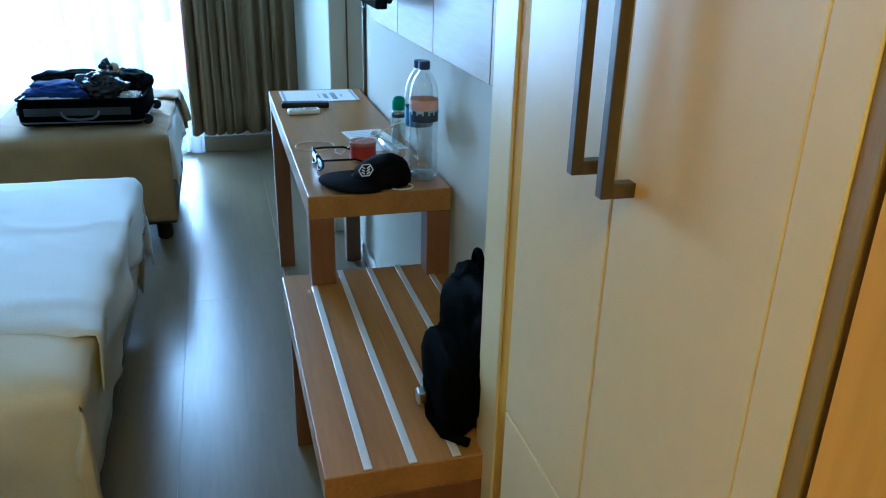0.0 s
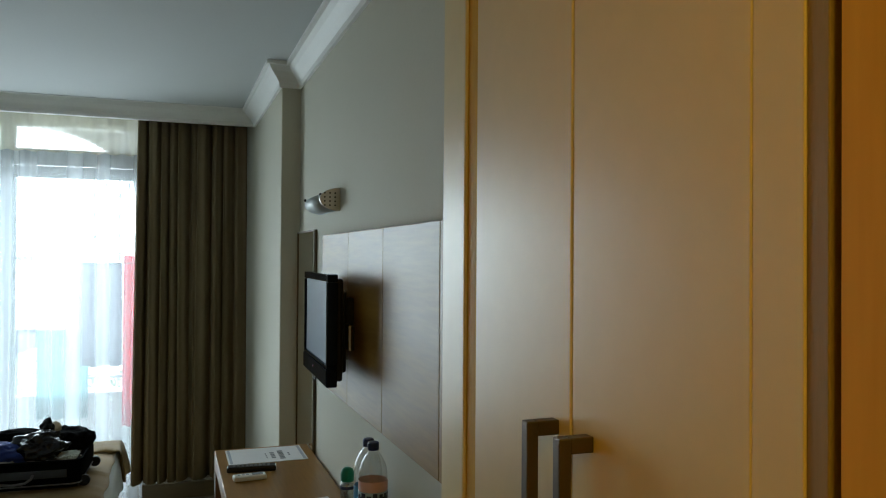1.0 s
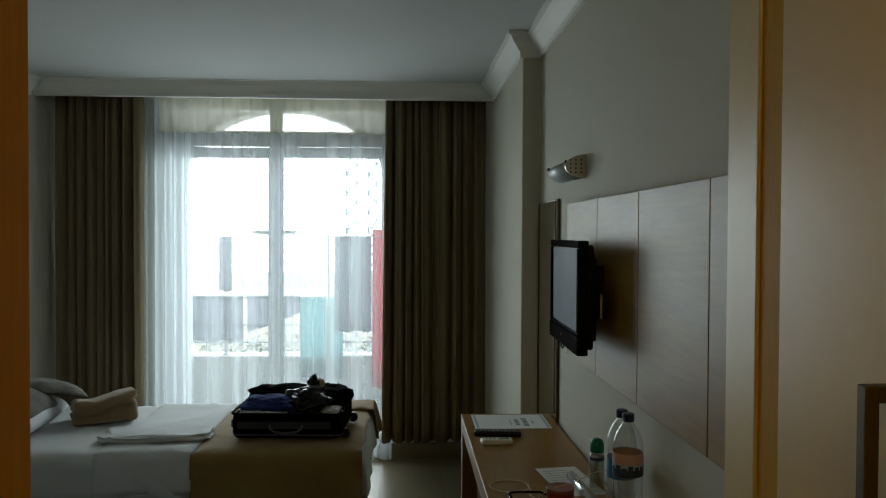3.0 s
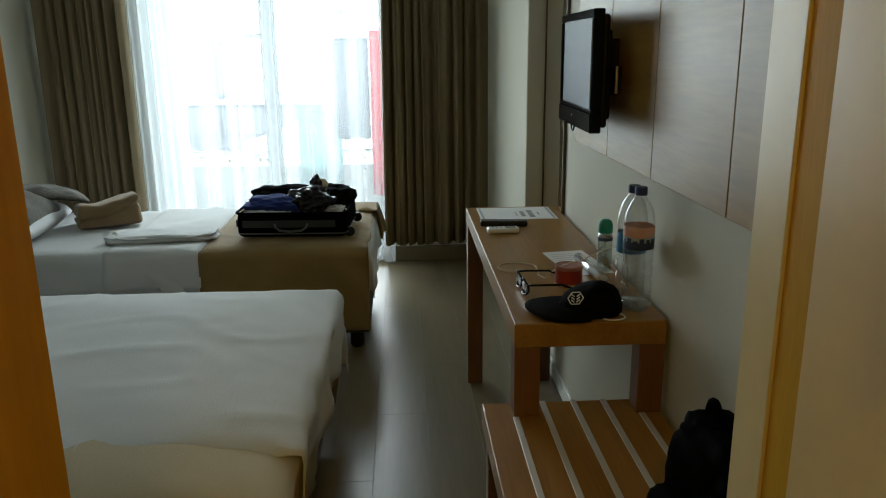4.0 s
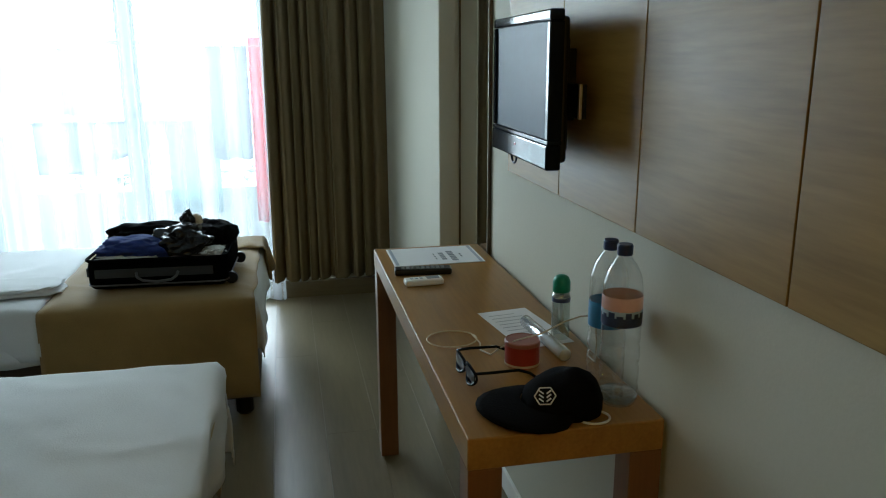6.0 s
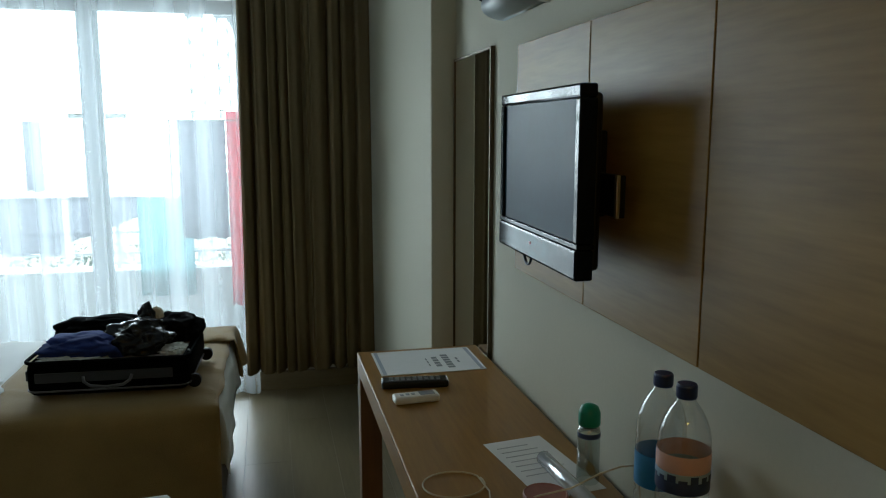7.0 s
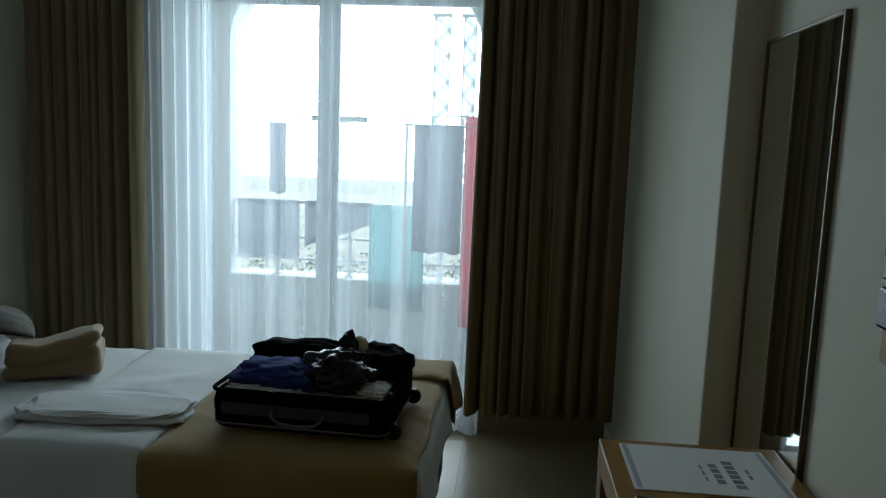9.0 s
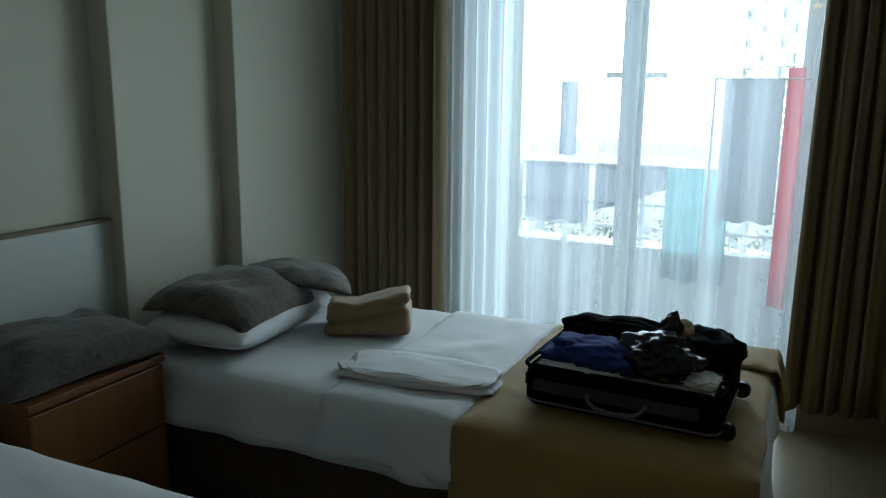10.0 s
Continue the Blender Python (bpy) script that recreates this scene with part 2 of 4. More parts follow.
def lathe(profile, seg=28, cap=True):
    """Turned form about z from (radius, height) pairs."""
    bm = bmesh.new()
    rings = [[bm.verts.new((r * math.cos(2 * math.pi * i / seg), r * math.sin(2 * math.pi * i / seg), z)) for i in range(seg)] for r, z in profile]
    for a, b in zip(rings, rings[1:]):
        for i in range(seg):
            bm.faces.new((a[i], a[(i + 1) % seg], b[(i + 1) % seg], b[i]))
    if cap:
        bm.faces.new(rings[0]); bm.faces.new(rings[-1])
    return bm


def moved(bm, m):
    bmesh.ops.transform(bm, verts=bm.verts[:], matrix=m)
    return bm


def sweep(points, profile, closed=False):
    """A straight-cornered moulding: profile (out, up) pairs carried along plan points (x, y, nx, ny), normals mitred."""
    bm = bmesh.new()
    rows = [[bm.verts.new((x + nx * o, y + ny * o, z)) for o, z in profile] for x, y, nx, ny in points]
    k = len(profile)
    for a, b in zip(rows, rows[1:]):
        for i in range(k):
            bm.faces.new((a[i], a[(i + 1) % k], b[(i + 1) % k], b[i]))
    bm.faces.new(rows[0]); bm.faces.new(rows[-1])
    return bm


def tube(points, r, seg=8, closed=False):
    """A round cord through points."""
    bm = bmesh.new()
    pts = [Vector(p) for p in points]
    rings, up = [], Vector((0.13, 0.21, 1)).normalized()
    for i, p in enumerate(pts):
        a = pts[(i - 1) % len(pts)] if (closed or i) else p
        b = pts[(i + 1) % len(pts)] if (closed or i < len(pts) - 1) else p
        d = (b - a).normalized()
        s = d.cross(up)
        if s.length < 0.05:
            s = d.cross(Vector((1, 0, 0)))
        s.normalize()
        t = s.cross(d)
        rings.append([bm.verts.new(p + r * (math.cos(2 * math.pi * k / seg) * s + math.sin(2 * math.pi * k / seg) * t)) for k in range(seg)])
    pairs = list(zip(rings, rings[1:])) + ([(rings[-1], rings[0])] if closed else [])
    for a, b in pairs:
        for k in range(seg):
            bm.faces.new((a[k], a[(k + 1) % seg], b[(k + 1) % seg], b[k]))
    if not closed:
        bm.faces.new(rings[0]); bm.faces.new(rings[-1])
    return bm


def hanging(x0, x1, y, z0, z1, folds, depth, seed, thick=0.006, flare=0.0, rows=14, per=10, pleat=False):
    """Cloth that hangs in folds between two heights, uneven, a closed thin sheet."""
    rnd = random.Random(seed)
    ph = [rnd.uniform(0, 6.28) for _ in range(4)]
    n = int(folds * per)
    bm = bmesh.new()
    sides = []
    for off in (0, thick):
        grid = []
        for j in range(rows + 1):
            v = j / rows
            row = []
            for i in range(n + 1):
                u = i / n
                w = u + 0.018 * math.sin(5 * u + ph[0]) + 0.010 * math.sin(13 * u + ph[1] + 0.7 * v)
                a = 2 * math.pi * folds * w
                amp = depth * (0.72 + 0.28 * math.sin(7 * u + ph[2])) * (0.65 + 0.35 * min(1, 3 * (1 - v) + 0.35))
                if pleat:
                    a = 2 * math.pi * folds * (u + 0.035 * math.sin(9 * u + ph[0]) + 0.016 * math.sin(23 * u + ph[1]) + 0.004 * math.sin(3 * v + 17 * u))
                    k = math.sin(12.9 * math.floor(a / (2 * math.pi)) + ph[2])
                    amp = depth * (0.85 + 0.30 * k) * (0.80 + 0.20 * (1 - v))
                    yy = y + amp * (1 - 2 * abs(math.sin(a / 2)) ** 0.75) + 0.10 * amp * math.sin(3.5 * a + ph[3] + 2 * v) + off
                else:
                    yy = y + amp * (math.sin(a) + 0.36 * math.sin(2 * a + ph[3] + 1.2 * v)) + off
                xx = x0 + (x1 - x0) * u + 0.25 * depth * math.cos(a) + flare * (1 - v) * (u - 0.5)
                row.append(bm.verts.new((xx, yy, z0 + (z1 - z0) * v + (0.006 * math.sin(a) if j == 0 else 0))))
            grid.append(row)
        sides.append(grid)
        for r0, r1 in zip(grid, grid[1:]):
            for i in range(n):
                bm.faces.new((r0[i], r0[i + 1], r1[i + 1], r1[i]))
        if not thick:
            return bm
    a, b = sides
    for i in range(n):
        bm.faces.new((a[0][i], a[0][i + 1], b[0][i + 1], b[0][i])); bm.faces.new((a[-1][i], a[-1][i + 1], b[-1][i + 1], b[-1][i]))
    for j in range(rows):
        bm.faces.new((a[j][0], a[j + 1][0], b[j + 1][0], b[j][0])); bm.faces.new((a[j][-1], a[j + 1][-1], b[j + 1][-1], b[j][-1]))
    return bm


def draped(x0, x1, y0, y1, top, over, wrinkle=0.006, step=0.035, r=0.03, seed=1, hem=0.0, pull=0.0, spread=0.035, crown=0.0):
    """A cloth laid over a block: over = how far it hangs at x0, x1, y0, y1."""
    ox0, ox1, oy0, oy1 = over
    def axis(a, b, oa, ob):
        k = max(2, int((b - a + oa + ob) / step))
        return [a - oa + (b - a + oa + ob) * i / k for i in range(k + 1)]
    xs, ys = axis(x0, x1, ox0, ox1), axis(y0, y1, oy0, oy1)
    bm = bmesh.new()
    off = Vector((seed * 3.7, seed * 1.9, seed * 5.1))
    def bend(a, lo, hi):
        if a < lo:
            d = lo - a
            return lo - min(d, r) * 0.6, max(0, d - r * 0.4)
        if a > hi:
            d = a - hi
            return hi + min(d, r) * 0.6, max(0, d - r * 0.4)
        return a, 0.0
    grid = []
    for y in ys:
        row = []
        for x in xs:
            px, dx = bend(x, x0, x1)
            py, dy = bend(y, y0, y1)
            drop = max(dx, dy) + 0.25 * min(dx, dy)
            edge = min(x - x0, x1 - x, y - y0, y1 - y)
            rnd_top = 0.012 * max(0, 1 - max(edge, 0) / 0.06) ** 2
            nz = noise.noise(Vector((x * 2.3, y * 2.3, 0)) + off)
            nf = noise.noise(Vector((x * 8, y * 8, 3)) + off)
            crest = max(0, 1 - 7 * abs(noise.noise(Vector((x * 2.6 + 0.8 * y, y * 3.4, 6)) + off)))
            swell = crown * min(1, max(0, edge) / 0.35) * (2 - min(1, max(0, edge) / 0.35))
            z = top - drop - rnd_top + swell + wrinkle * (nz + 0.4 * nf + 0.8 * crest)
            if drop > 0:
                sway = (0.011 + pull) * math.sin(13 * (x + y) + 7 * nz) * min(1, drop / 0.15) + 0.01 * nf
                flare = spread * min(1, drop / 0.35)
                share = dx / (dx + dy)
                px += (flare + sway) * share * (1 if x > x1 else -1) if dx > 0 else 0
                py += (flare + sway) * (1 - share) * (1 if y > y1 else -1) if dy > 0 else 0
                z += hem * noise.noise(Vector((x * 1.7, y * 1.7, 9)) + off)
            row.append(bm.verts.new((px, py, z)))
        grid.append(row)
    for a, b in zip(grid, grid[1:]):
        for i in range(len(a) - 1):
            bm.faces.new((a[i], a[i + 1], b[i + 1], b[i]))
    bm.normal_update()
    sign = 1 if sum(f.normal.z for f in bm.faces) > 0 else -1
    under = [[bm.verts.new(v.co - v.normal * 0.004 * sign) for v in row] for row in grid]
    for a, b in zip(under, under[1:]):
        for i in range(len(a) - 1):
            bm.faces.new((a[i], b[i], b[i + 1], a[i + 1]))
    rims = [(grid[0], under[0]), (grid[-1], under[-1]), ([r[0] for r in grid], [r[0] for r in under]), ([r[-1] for r in grid], [r[-1] for r in under])]
    for a, b in rims:
        for i in range(len(a) - 1):
            bm.faces.new((a[i], a[i + 1], b[i + 1], b[i]))
    return bm


def lump(sx, sy, sz, at, seed, rough=0.18, freq=2.2, flat=0.0, sub=4, power=1.0, turn=0.0):
    """A soft heap: a squashed ball with folds, flat beneath."""
    bm = bmesh.new()
    bmesh.ops.create_icosphere(bm, subdivisions=sub, radius=1)
    off = Vector((seed * 2.3, seed * 4.1, seed * 0.7))
    for v in bm.verts:
        p = v.co.copy()
        if power != 1.0:
            p = Vector([math.copysign(abs(c) ** power, c) for c in p])
        d = 1 + rough * noise.noise(p * freq + off) + rough * 0.5 * noise.noise(p * freq * 2.7 + off)
        p = p * d
        if p.z < -flat:
            p.z = -flat + (p.z + flat) * 0.12
        v.co = Vector((p.x * sx, p.y * sy, p.z * sz))
    lo = min(v.co.z for v in bm.verts)
    return moved(bm, Matrix.Translation(Vector(at) - Vector((0, 0, lo))) @ Matrix.Rotation(turn, 4, "Z"))


def structure(name, bm, mat, label, smooth=False):
    return tagged(link(name, bm, mat, None, smooth), label, "", "", "structure")

# ---------------------------------------------------------------- plan
XR, XP = 0.04, -0.045          # right wall, and its pilaster face
XA, XB, XC = -2.93, -2.84, -2.75   # left wall and its two steps
YB = 3.30                      # window wall, inner face
YN = -1.0                      # wall beside the hall
XH = -0.918                    # hall's left wall
CEIL = 2.385
XW, XD = -0.13, -0.165                     # wardrobe front

# walls
structure("wall_right", box(XR, XR + 0.2, -0.705, 1.68, 0, CEIL + 0.1), M_WALL, "cream painted wall behind the desk")
structure("wall_pilaster", box(XP, XR + 0.2, 1.68, YB + 0.25, 0, CEIL + 0.1, 0.006), M_WALL, "cream painted pilaster beside the window")
structure("wall_left", box(XA - 0.2, XA, YN, 1.80, 0, CEIL + 0.1), M_WALL, "cream painted wall behind the beds")
structure("wall_left_step", box(XA - 0.2, XB, 1.80, 2.31, 0, CEIL + 0.1, 0.005), M_WALL, "cream painted wall step beside the bed")
structure("wall_left_corner", box(XA - 0.2, XC, 2.31, YB + 0.25, 0, CEIL + 0.1, 0.005), M_WALL, "cream painted corner pilaster by the curtain")
structure("trim_hall", box(XH - 0.012, XH, YN - 0.1205, YN + 0.002, 0, CEIL - 0.001, 0.001), M_HONEY, "honey-coloured wooden lining of the wall's end")
structure("wall_near", box(XA - 0.2, XH - 0.0125, YN - 0.12, YN, 0, CEIL + 0.1, 0.004), M_WALL, "cream painted wall between room and hall")
structure("wall_hall", box(XH - 0.12, XH, -3.4, YN - 0.121, 0, CEIL + 0.1), M_HONEY, "honey-coloured wood panelling of the narrow hall")
structure("wall_back", box(XH - 0.12, 0.6, -3.6, -3.4, 0, CEIL + 0.1), M_WALL, "cream painted wall behind the hall")
structure("wall_hall_right", box(XD, XR + 0.2, -3.4, -1.453, 0, CEIL + 0.1), M_HONEY, "honey-coloured wood panelling next to the wardrobe")
WX0, WX1, WZ = -2.17, -0.56, 2.34   # opening to the balcony
bm = bmesh.new()
add_box(bm, XC, WX0, YB, YB + 0.22, 0, CEIL + 0.1)
add_box(bm, WX1, XP, YB, YB + 0.22, 0, CEIL + 0.1)
add_box(bm, WX0, WX1, YB, YB + 0.22, WZ, CEIL + 0.1)
structure("wall_window", bm, M_WALL, "cream painted wall round the balcony door")
structure("ceiling", box(XA - 0.2, 0.6, -3.6, YB + 0.25, CEIL, CEIL + 0.15), M_CEIL, "smooth white painted ceiling")
structure("subfloor", box(XA - 0.2, 0.6, -3.6, YB + 0.21, -0.2, -0.011), M_SUB, "dark base below the floor boards")

# crown moulding and curtain box
CZ = CEIL
prof = [(0, CZ - 0.105), (0.012, CZ - 0.105), (0.014, CZ - 0.085), (0.030, CZ - 0.062), (0.050, CZ - 0.040), (0.062, CZ - 0.018), (0.075, CZ - 0.016), (0.075, CZ), (0, CZ)]
structure("crown_right", sweep([(XR, -0.705, -1, 0), (XR, 1.68, -1, -1), (XP, 1.68, -1, -1), (XP, 2.80, -1, 0)], prof), M_TRIMW, "white plaster crown moulding along the ceiling")
structure("crown_left", sweep([(XA, YN, 1, 1), (XA, 1.80, 1, -1), (XB, 1.80, 1, -1), (XB, 2.31, 1, -1), (XC, 2.31, 1, -1), (XC, 2.80, 1, 0)], prof), M_TRIMW, "white plaster crown moulding over the beds")
structure("curtain_box", box(XC + 0.001, XP - 0.001, 2.86, 2.885, CZ - 0.092, CZ), M_TRIMW, "white pelmet board in front of the curtain rail")
structure("crown_pelmet", sweep([(XP - 0.001, 2.86, 0, -1), (XC + 0.001, 2.86, 0, -1)], [(o, min(CZ, z + 0.013)) for o, z in prof]), M_TRIMW, "white plaster crown moulding on the pelmet")

# baseboards
for nm, b in (("baseboard_right", (XR - 0.012, XR - 0.0005, -0.704, 1.68)), ("baseboard_pilaster", (XP - 0.012, XP - 0.0005, 1.668, YB))):
    structure(nm, box(*b, 0, 0.07, 0.003), M_TRIMW, "pale painted baseboard")
structure("baseboard_window", box(-0.745, XP - 0.013, YB - 0.03, YB - 0.0005, 0, 0.10, 0.004), M_DUSK, "wooden baseboard under the curtain")

# ---------------------------------------------------------------- balcony door
FY0, FY1 = 3.34, 3.40
door = thing("balcony_door", (-1.42, 3.37, 0), "white plastic glazed balcony door with two leaves and a transom", "door")
door["kind"] = "structure"
def bar(name, x0, x1, z0, z1, y0=FY0, y1=FY1):
    return part(name, box(x0, x1, y0, y1, z0, z1, 0.006), M_PVC, door)
bar("jamb", WX0, WX0 + 0.05, 0, WZ); bar("jamb", WX1 - 0.05, WX1, 0, WZ)
bar("head_rail", WX0 + 0.0505, WX1 - 0.0505, WZ - 0.045, WZ)
bar("threshold", WX0 + 0.0505, WX1 - 0.0505, 0, 0.045)
bar("transom_rail", WX0 + 0.0505, WX1 - 0.0505, 2.06, 2.16)
bar("transom_post", -1.465, -1.385, 2.1605, WZ - 0.0455)
for x0, x1, y0 in ((WX0 + 0.055, -1.38, FY0 + 0.032), (-1.475, WX1 - 0.055, FY0 - 0.004)):
    leaf_y = (y0, y0 + 0.030)
    bar("stile", x0, x0 + 0.075, 0.05, 2.055, *leaf_y); bar("stile", x1 - 0.085, x1, 0.05, 2.055, *leaf_y)
    bar("bottom_rail", x0 + 0.0755, x1 - 0.0855, 0.05, 0.15, *leaf_y); bar("top_rail", x0 + 0.0755, x1 - 0.0855, 1.985, 2.055, *leaf_y)
    g = part("pane", box(x0 + 0.076, x1 - 0.086, y0 + 0.012, y0 + 0.018, 0.151, 1.984), clear_plastic("window_glass", (0.97, 0.985, 0.98), 0.01, 0.97), door)
    g.visible_shadow = False
bar("door_pull", -1.44, -1.42, 0.98, 1.12, FY0 - 0.028, FY0 - 0.005)

# curtains
cr = thing("drape", (-0.37, 3.06, 2.2), "taupe floor-length drape drawn to the side of the window", "curtain", "drapes")
part("cloth_width", hanging(-0.70, -0.355, 3.045, 0.18, 2.36, 6, 0.052, 3, flare=0.04, per=18, pleat=True), M_DRAPE, cr, smooth=True)
part("cloth_width", hanging(-0.365, -0.075, 3.05, 0.185, 2.36, 4, 0.048, 4, flare=0.02, per=18, pleat=True), M_DRAPE, cr, smooth=True)
cl = thing("drape", (-2.45, 3.06, 2.2), "taupe floor-length drape drawn aside behind the bed", "curtain", "drapes")
part("cloth_width", hanging(-2.70, -2.455, 3.05, 0.19, 2.36, 4, 0.050, 8, flare=0.01, per=18, pleat=True), M_DRAPE, cl, smooth=True)
part("cloth_width", hanging(-2.465, -2.20, 3.045, 0.19, 2.36, 5, 0.052, 9, flare=0.01, per=18, pleat=True), M_DRAPE, cl, smooth=True)
sh = thing("net_curtain", (-1.45, 3.16, 2.2), "sheer white net curtain across the balcony door", "curtain")
part("cloth", hanging(-1.95, -0.66, 3.17, 0.03, 2.355, 12, 0.022, 5, thick=0), M_SHEER, sh, smooth=True)
part("gathered_side", hanging(-2.24, -1.93, 3.17, 0.03, 2.355, 5, 0.030, 6, thick=0, per=14), M_SHEERD, sh, smooth=True)
part("valance", hanging(-2.12, -0.66, 3.135, 2.12, 2.356, 16, 0.012, 15, thick=0, rows=4), veil("cream_valance", (0.84, 0.80, 0.62), 0.42), sh, "gathered cream valance", smooth=True)
part("vent_strip", box(-2.118, -2.075, FY0 - 0.02, FY0 - 0.0005, 2.165, 2.295, 0.004), M_SUB, door, "dark vent beside the transom")
structure("curtain_rail", box(XC + 0.002, XP - 0.002, 3.03, 3.20, 2.362, CEIL - 0.0005), M_TRIMW, "white curtain rail fixed to the ceiling")

# ---------------------------------------------------------------- balcony and distance
structure("balcony_floor", box(-3.4, 0.6, YB + 0.23, 4.62, -0.25, -0.03), M_TILE, "pale tiled balcony floor")
structure("balcony_ceiling", box(-3.4, 0.6, YB + 0.26, 4.62, 2.62, 2.8), M_STUCCO, "white plastered balcony ceiling")
structure("balcony_side_left", box(-2.75, -2.6, YB + 0.26, 4.40, -0.03, 2.62), M_STUCCO, "white plastered balcony side wall")
structure("balcony_side_right", box(-0.42, -0.27, YB + 0.26, 4.40, -0.03, 2.62), M_STUCCO, "white plastered balcony side wall")
AX0, AX1, AZ0, AZ1 = -2.30, -0.76, 1.95, 2.47
bm = bmesh.new()
arch = [(AX0, 0.50)] + [((AX0 + AX1) / 2 - (AX1 - AX0) / 2 * math.cos(math.pi * i / 24), AZ0 + (AZ1 - AZ0) * math.sin(math.pi * i / 24)) for i in range(25)] + [(AX1, 0.50)]
outer = [(-3.4, 0.5)] + [(-3.4 + 4.0 * i / 24, 2.62) for i in range(25)] + [(0.6, 0.5)]
for ya in (4.40, 4.60):
    va, vo = [bm.verts.new((x, ya, z)) for x, z in arch], [bm.verts.new((x, ya, z)) for x, z in outer]
    for i in range(len(va) - 1):
        bm.faces.new((va[i], va[i + 1], vo[i + 1], vo[i]))
    if ya == 4.40:
        v0 = va
for i in range(len(va) - 1):
    bm.faces.new((v0[i], v0[i + 1], va[i + 1], va[i]))
structure("balcony_arch", bm, M_STUCCO, "white plastered balcony front with a wide arch")
structure("balcony_parapet", box(-3.4, 0.6, 4.40, 4.60, -0.03, 0.499), M_STUCCO, "low white plastered balcony parapet")
# added emissive sheet: its glow stands in for the overexposed outdoors
M_GLOW = bpy.data.materials.new("backdrop_glow")
M_GLOW.use_nodes = True
glow_bsdf = M_GLOW.node_tree.nodes["Principled BSDF"]
glow_bsdf.inputs["Base Color"].default_value, glow_bsdf.inputs["Emission Color"].default_value, glow_bsdf.inputs["Emission Strength"].default_value = (0.8, 0.8, 0.8, 1), (0.93, 0.98, 1.0, 1), 8.0
structure("backdrop", box(-160, 160, 90, 91, -3.2, 75), M_GLOW, "glowing white backdrop standing in for the bright distance beyond the balcony")
structure("ground", box(-400, 400, 5.0, 800, -3.3, -3.2), M_GROUND, "pale sunlit ground outside")

# ---------------------------------------------------------------- wardrobe and hall
ward = thing("wardrobe", (-0.05, -1.12, 0), "cream laminate built-in wardrobe with two doors and long handles", "wardrobe")
part("side_panel", box(XW, XR + 0.19, -0.795, -0.7055, 0, CEIL - 0.001, 0.003), M_CREAM, ward)
part("edge_strip", box(XW + 0.004, XR, -0.9445, -0.7955, 0, CEIL - 0.001), M_EDGE, ward, "honey-coloured wooden edge strip")
part("carcass", box(XD + 0.03, XR + 0.19, -1.445, -0.945, 0, CEIL - 0.001), M_SUB, ward, "dark inside")
part("end_strip", box(XD + 0.002, XD + 0.028, -1.4430, -1.4265, 0.0, CEIL - 0.002, 0.001), material("olive_wood_edge", (0.26, 0.19, 0.05), 0.5, var=0.12, stretch=(6, 6, 0.5)), ward, "olive-brown wooden edge strip")
part("filler_strip", box(XD + 0.0005, XD + 0.028, -1.4263, -1.3842, 0.0, CEIL - 0.002, 0.0008), M_CREAM, ward)
def wardrobe_door(y0, y1, z0, z1):
    return part("door", box(XD, XD + 0.022, y0, y1, z0, z1, 0.0012), M_CREAM, ward)
d1 = wardrobe_door(-1.153, -0.923, 0.725, CEIL - 0.02)
d2 = wardrobe_door(-1.153, -0.923, 0.06, 0.7205)
d3 = wardrobe_door(-1.3835, -1.157, 0.06, CEIL - 0.02)
def pull(y, z0, z1, owner):
    bm = bmesh.new()
    add_box(bm, -0.199, -0.187, y - 0.0065, y + 0.0065, z0, z1, 0.0015)
    for z in (z0, z1 - 0.014):
        add_box(bm, -0.1875, XD - 0.0003, y - 0.0065, y + 0.0065, z, z + 0.014, 0.001)
    h = part("handle", bm, M_BRONZE, owner, "long dull bronze bar handle")
pull(-1.127, 1.136, 1.369, d1); pull(-1.189, 1.132, 1.367, d3)
structure("hall_gap", box(XD + 0.015, XR, -1.4525, -1.4435, 0, CEIL - 0.001), M_SUB, "dark gap between wardrobe and wall")
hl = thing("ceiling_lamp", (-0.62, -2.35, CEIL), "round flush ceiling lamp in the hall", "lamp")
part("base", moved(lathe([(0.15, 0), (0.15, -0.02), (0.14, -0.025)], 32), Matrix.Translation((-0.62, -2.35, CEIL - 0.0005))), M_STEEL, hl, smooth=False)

# ---------------------------------------------------------------- desk and luggage bench
DX0, DX1, DY0, DY1, DZ = -0.338, 0.027, 0.0, 1.368, 0.75
BZ = 0.510
desk = thing("desk", ((DX0 + DX1) / 2, 0.7, 0), "narrow oak veneer desk whose near legs stand on a luggage bench", "desk")
part("desktop", box(DX0, DX1, DY0, DY1, DZ - 0.060, DZ, 0.003), M_DESK, desk)
L = 0.062
for x, y, z in ((DX0 + 0.001, DY0 + 0.001, BZ), (DX1 - L - 0.001, DY0 + 0.001, BZ), (DX0 + 0.001, DY1 - L - 0.001, 0), (DX1 - L - 0.014, DY1 - L - 0.001, 0)):
    part("leg", box(x, x + L, y, y + L, z + 0.0005, DZ - 0.0605, 0.002), M_DESK_SHADED, desk)
bench = thing("luggage_bench", (-0.2, -0.34, 0), "oak veneer luggage bench with pale metal strips on top", "bench")
BX0, BX1, BY0, BY1 = -0.407, 0.026, -0.748, 0.082
part("top", box(BX0, BX1, BY0, BY1, BZ - 0.055, BZ, 0.003), M_DESK, bench)
for y in (BY0 + 0.001, BY1 - 0.05):
    part("end_panel", box(BX0 + 0.012, BX1 - 0.014, y, y + 0.045, 0.0005, BZ - 0.0555, 0.002), M_DESK_SHADED, bench)
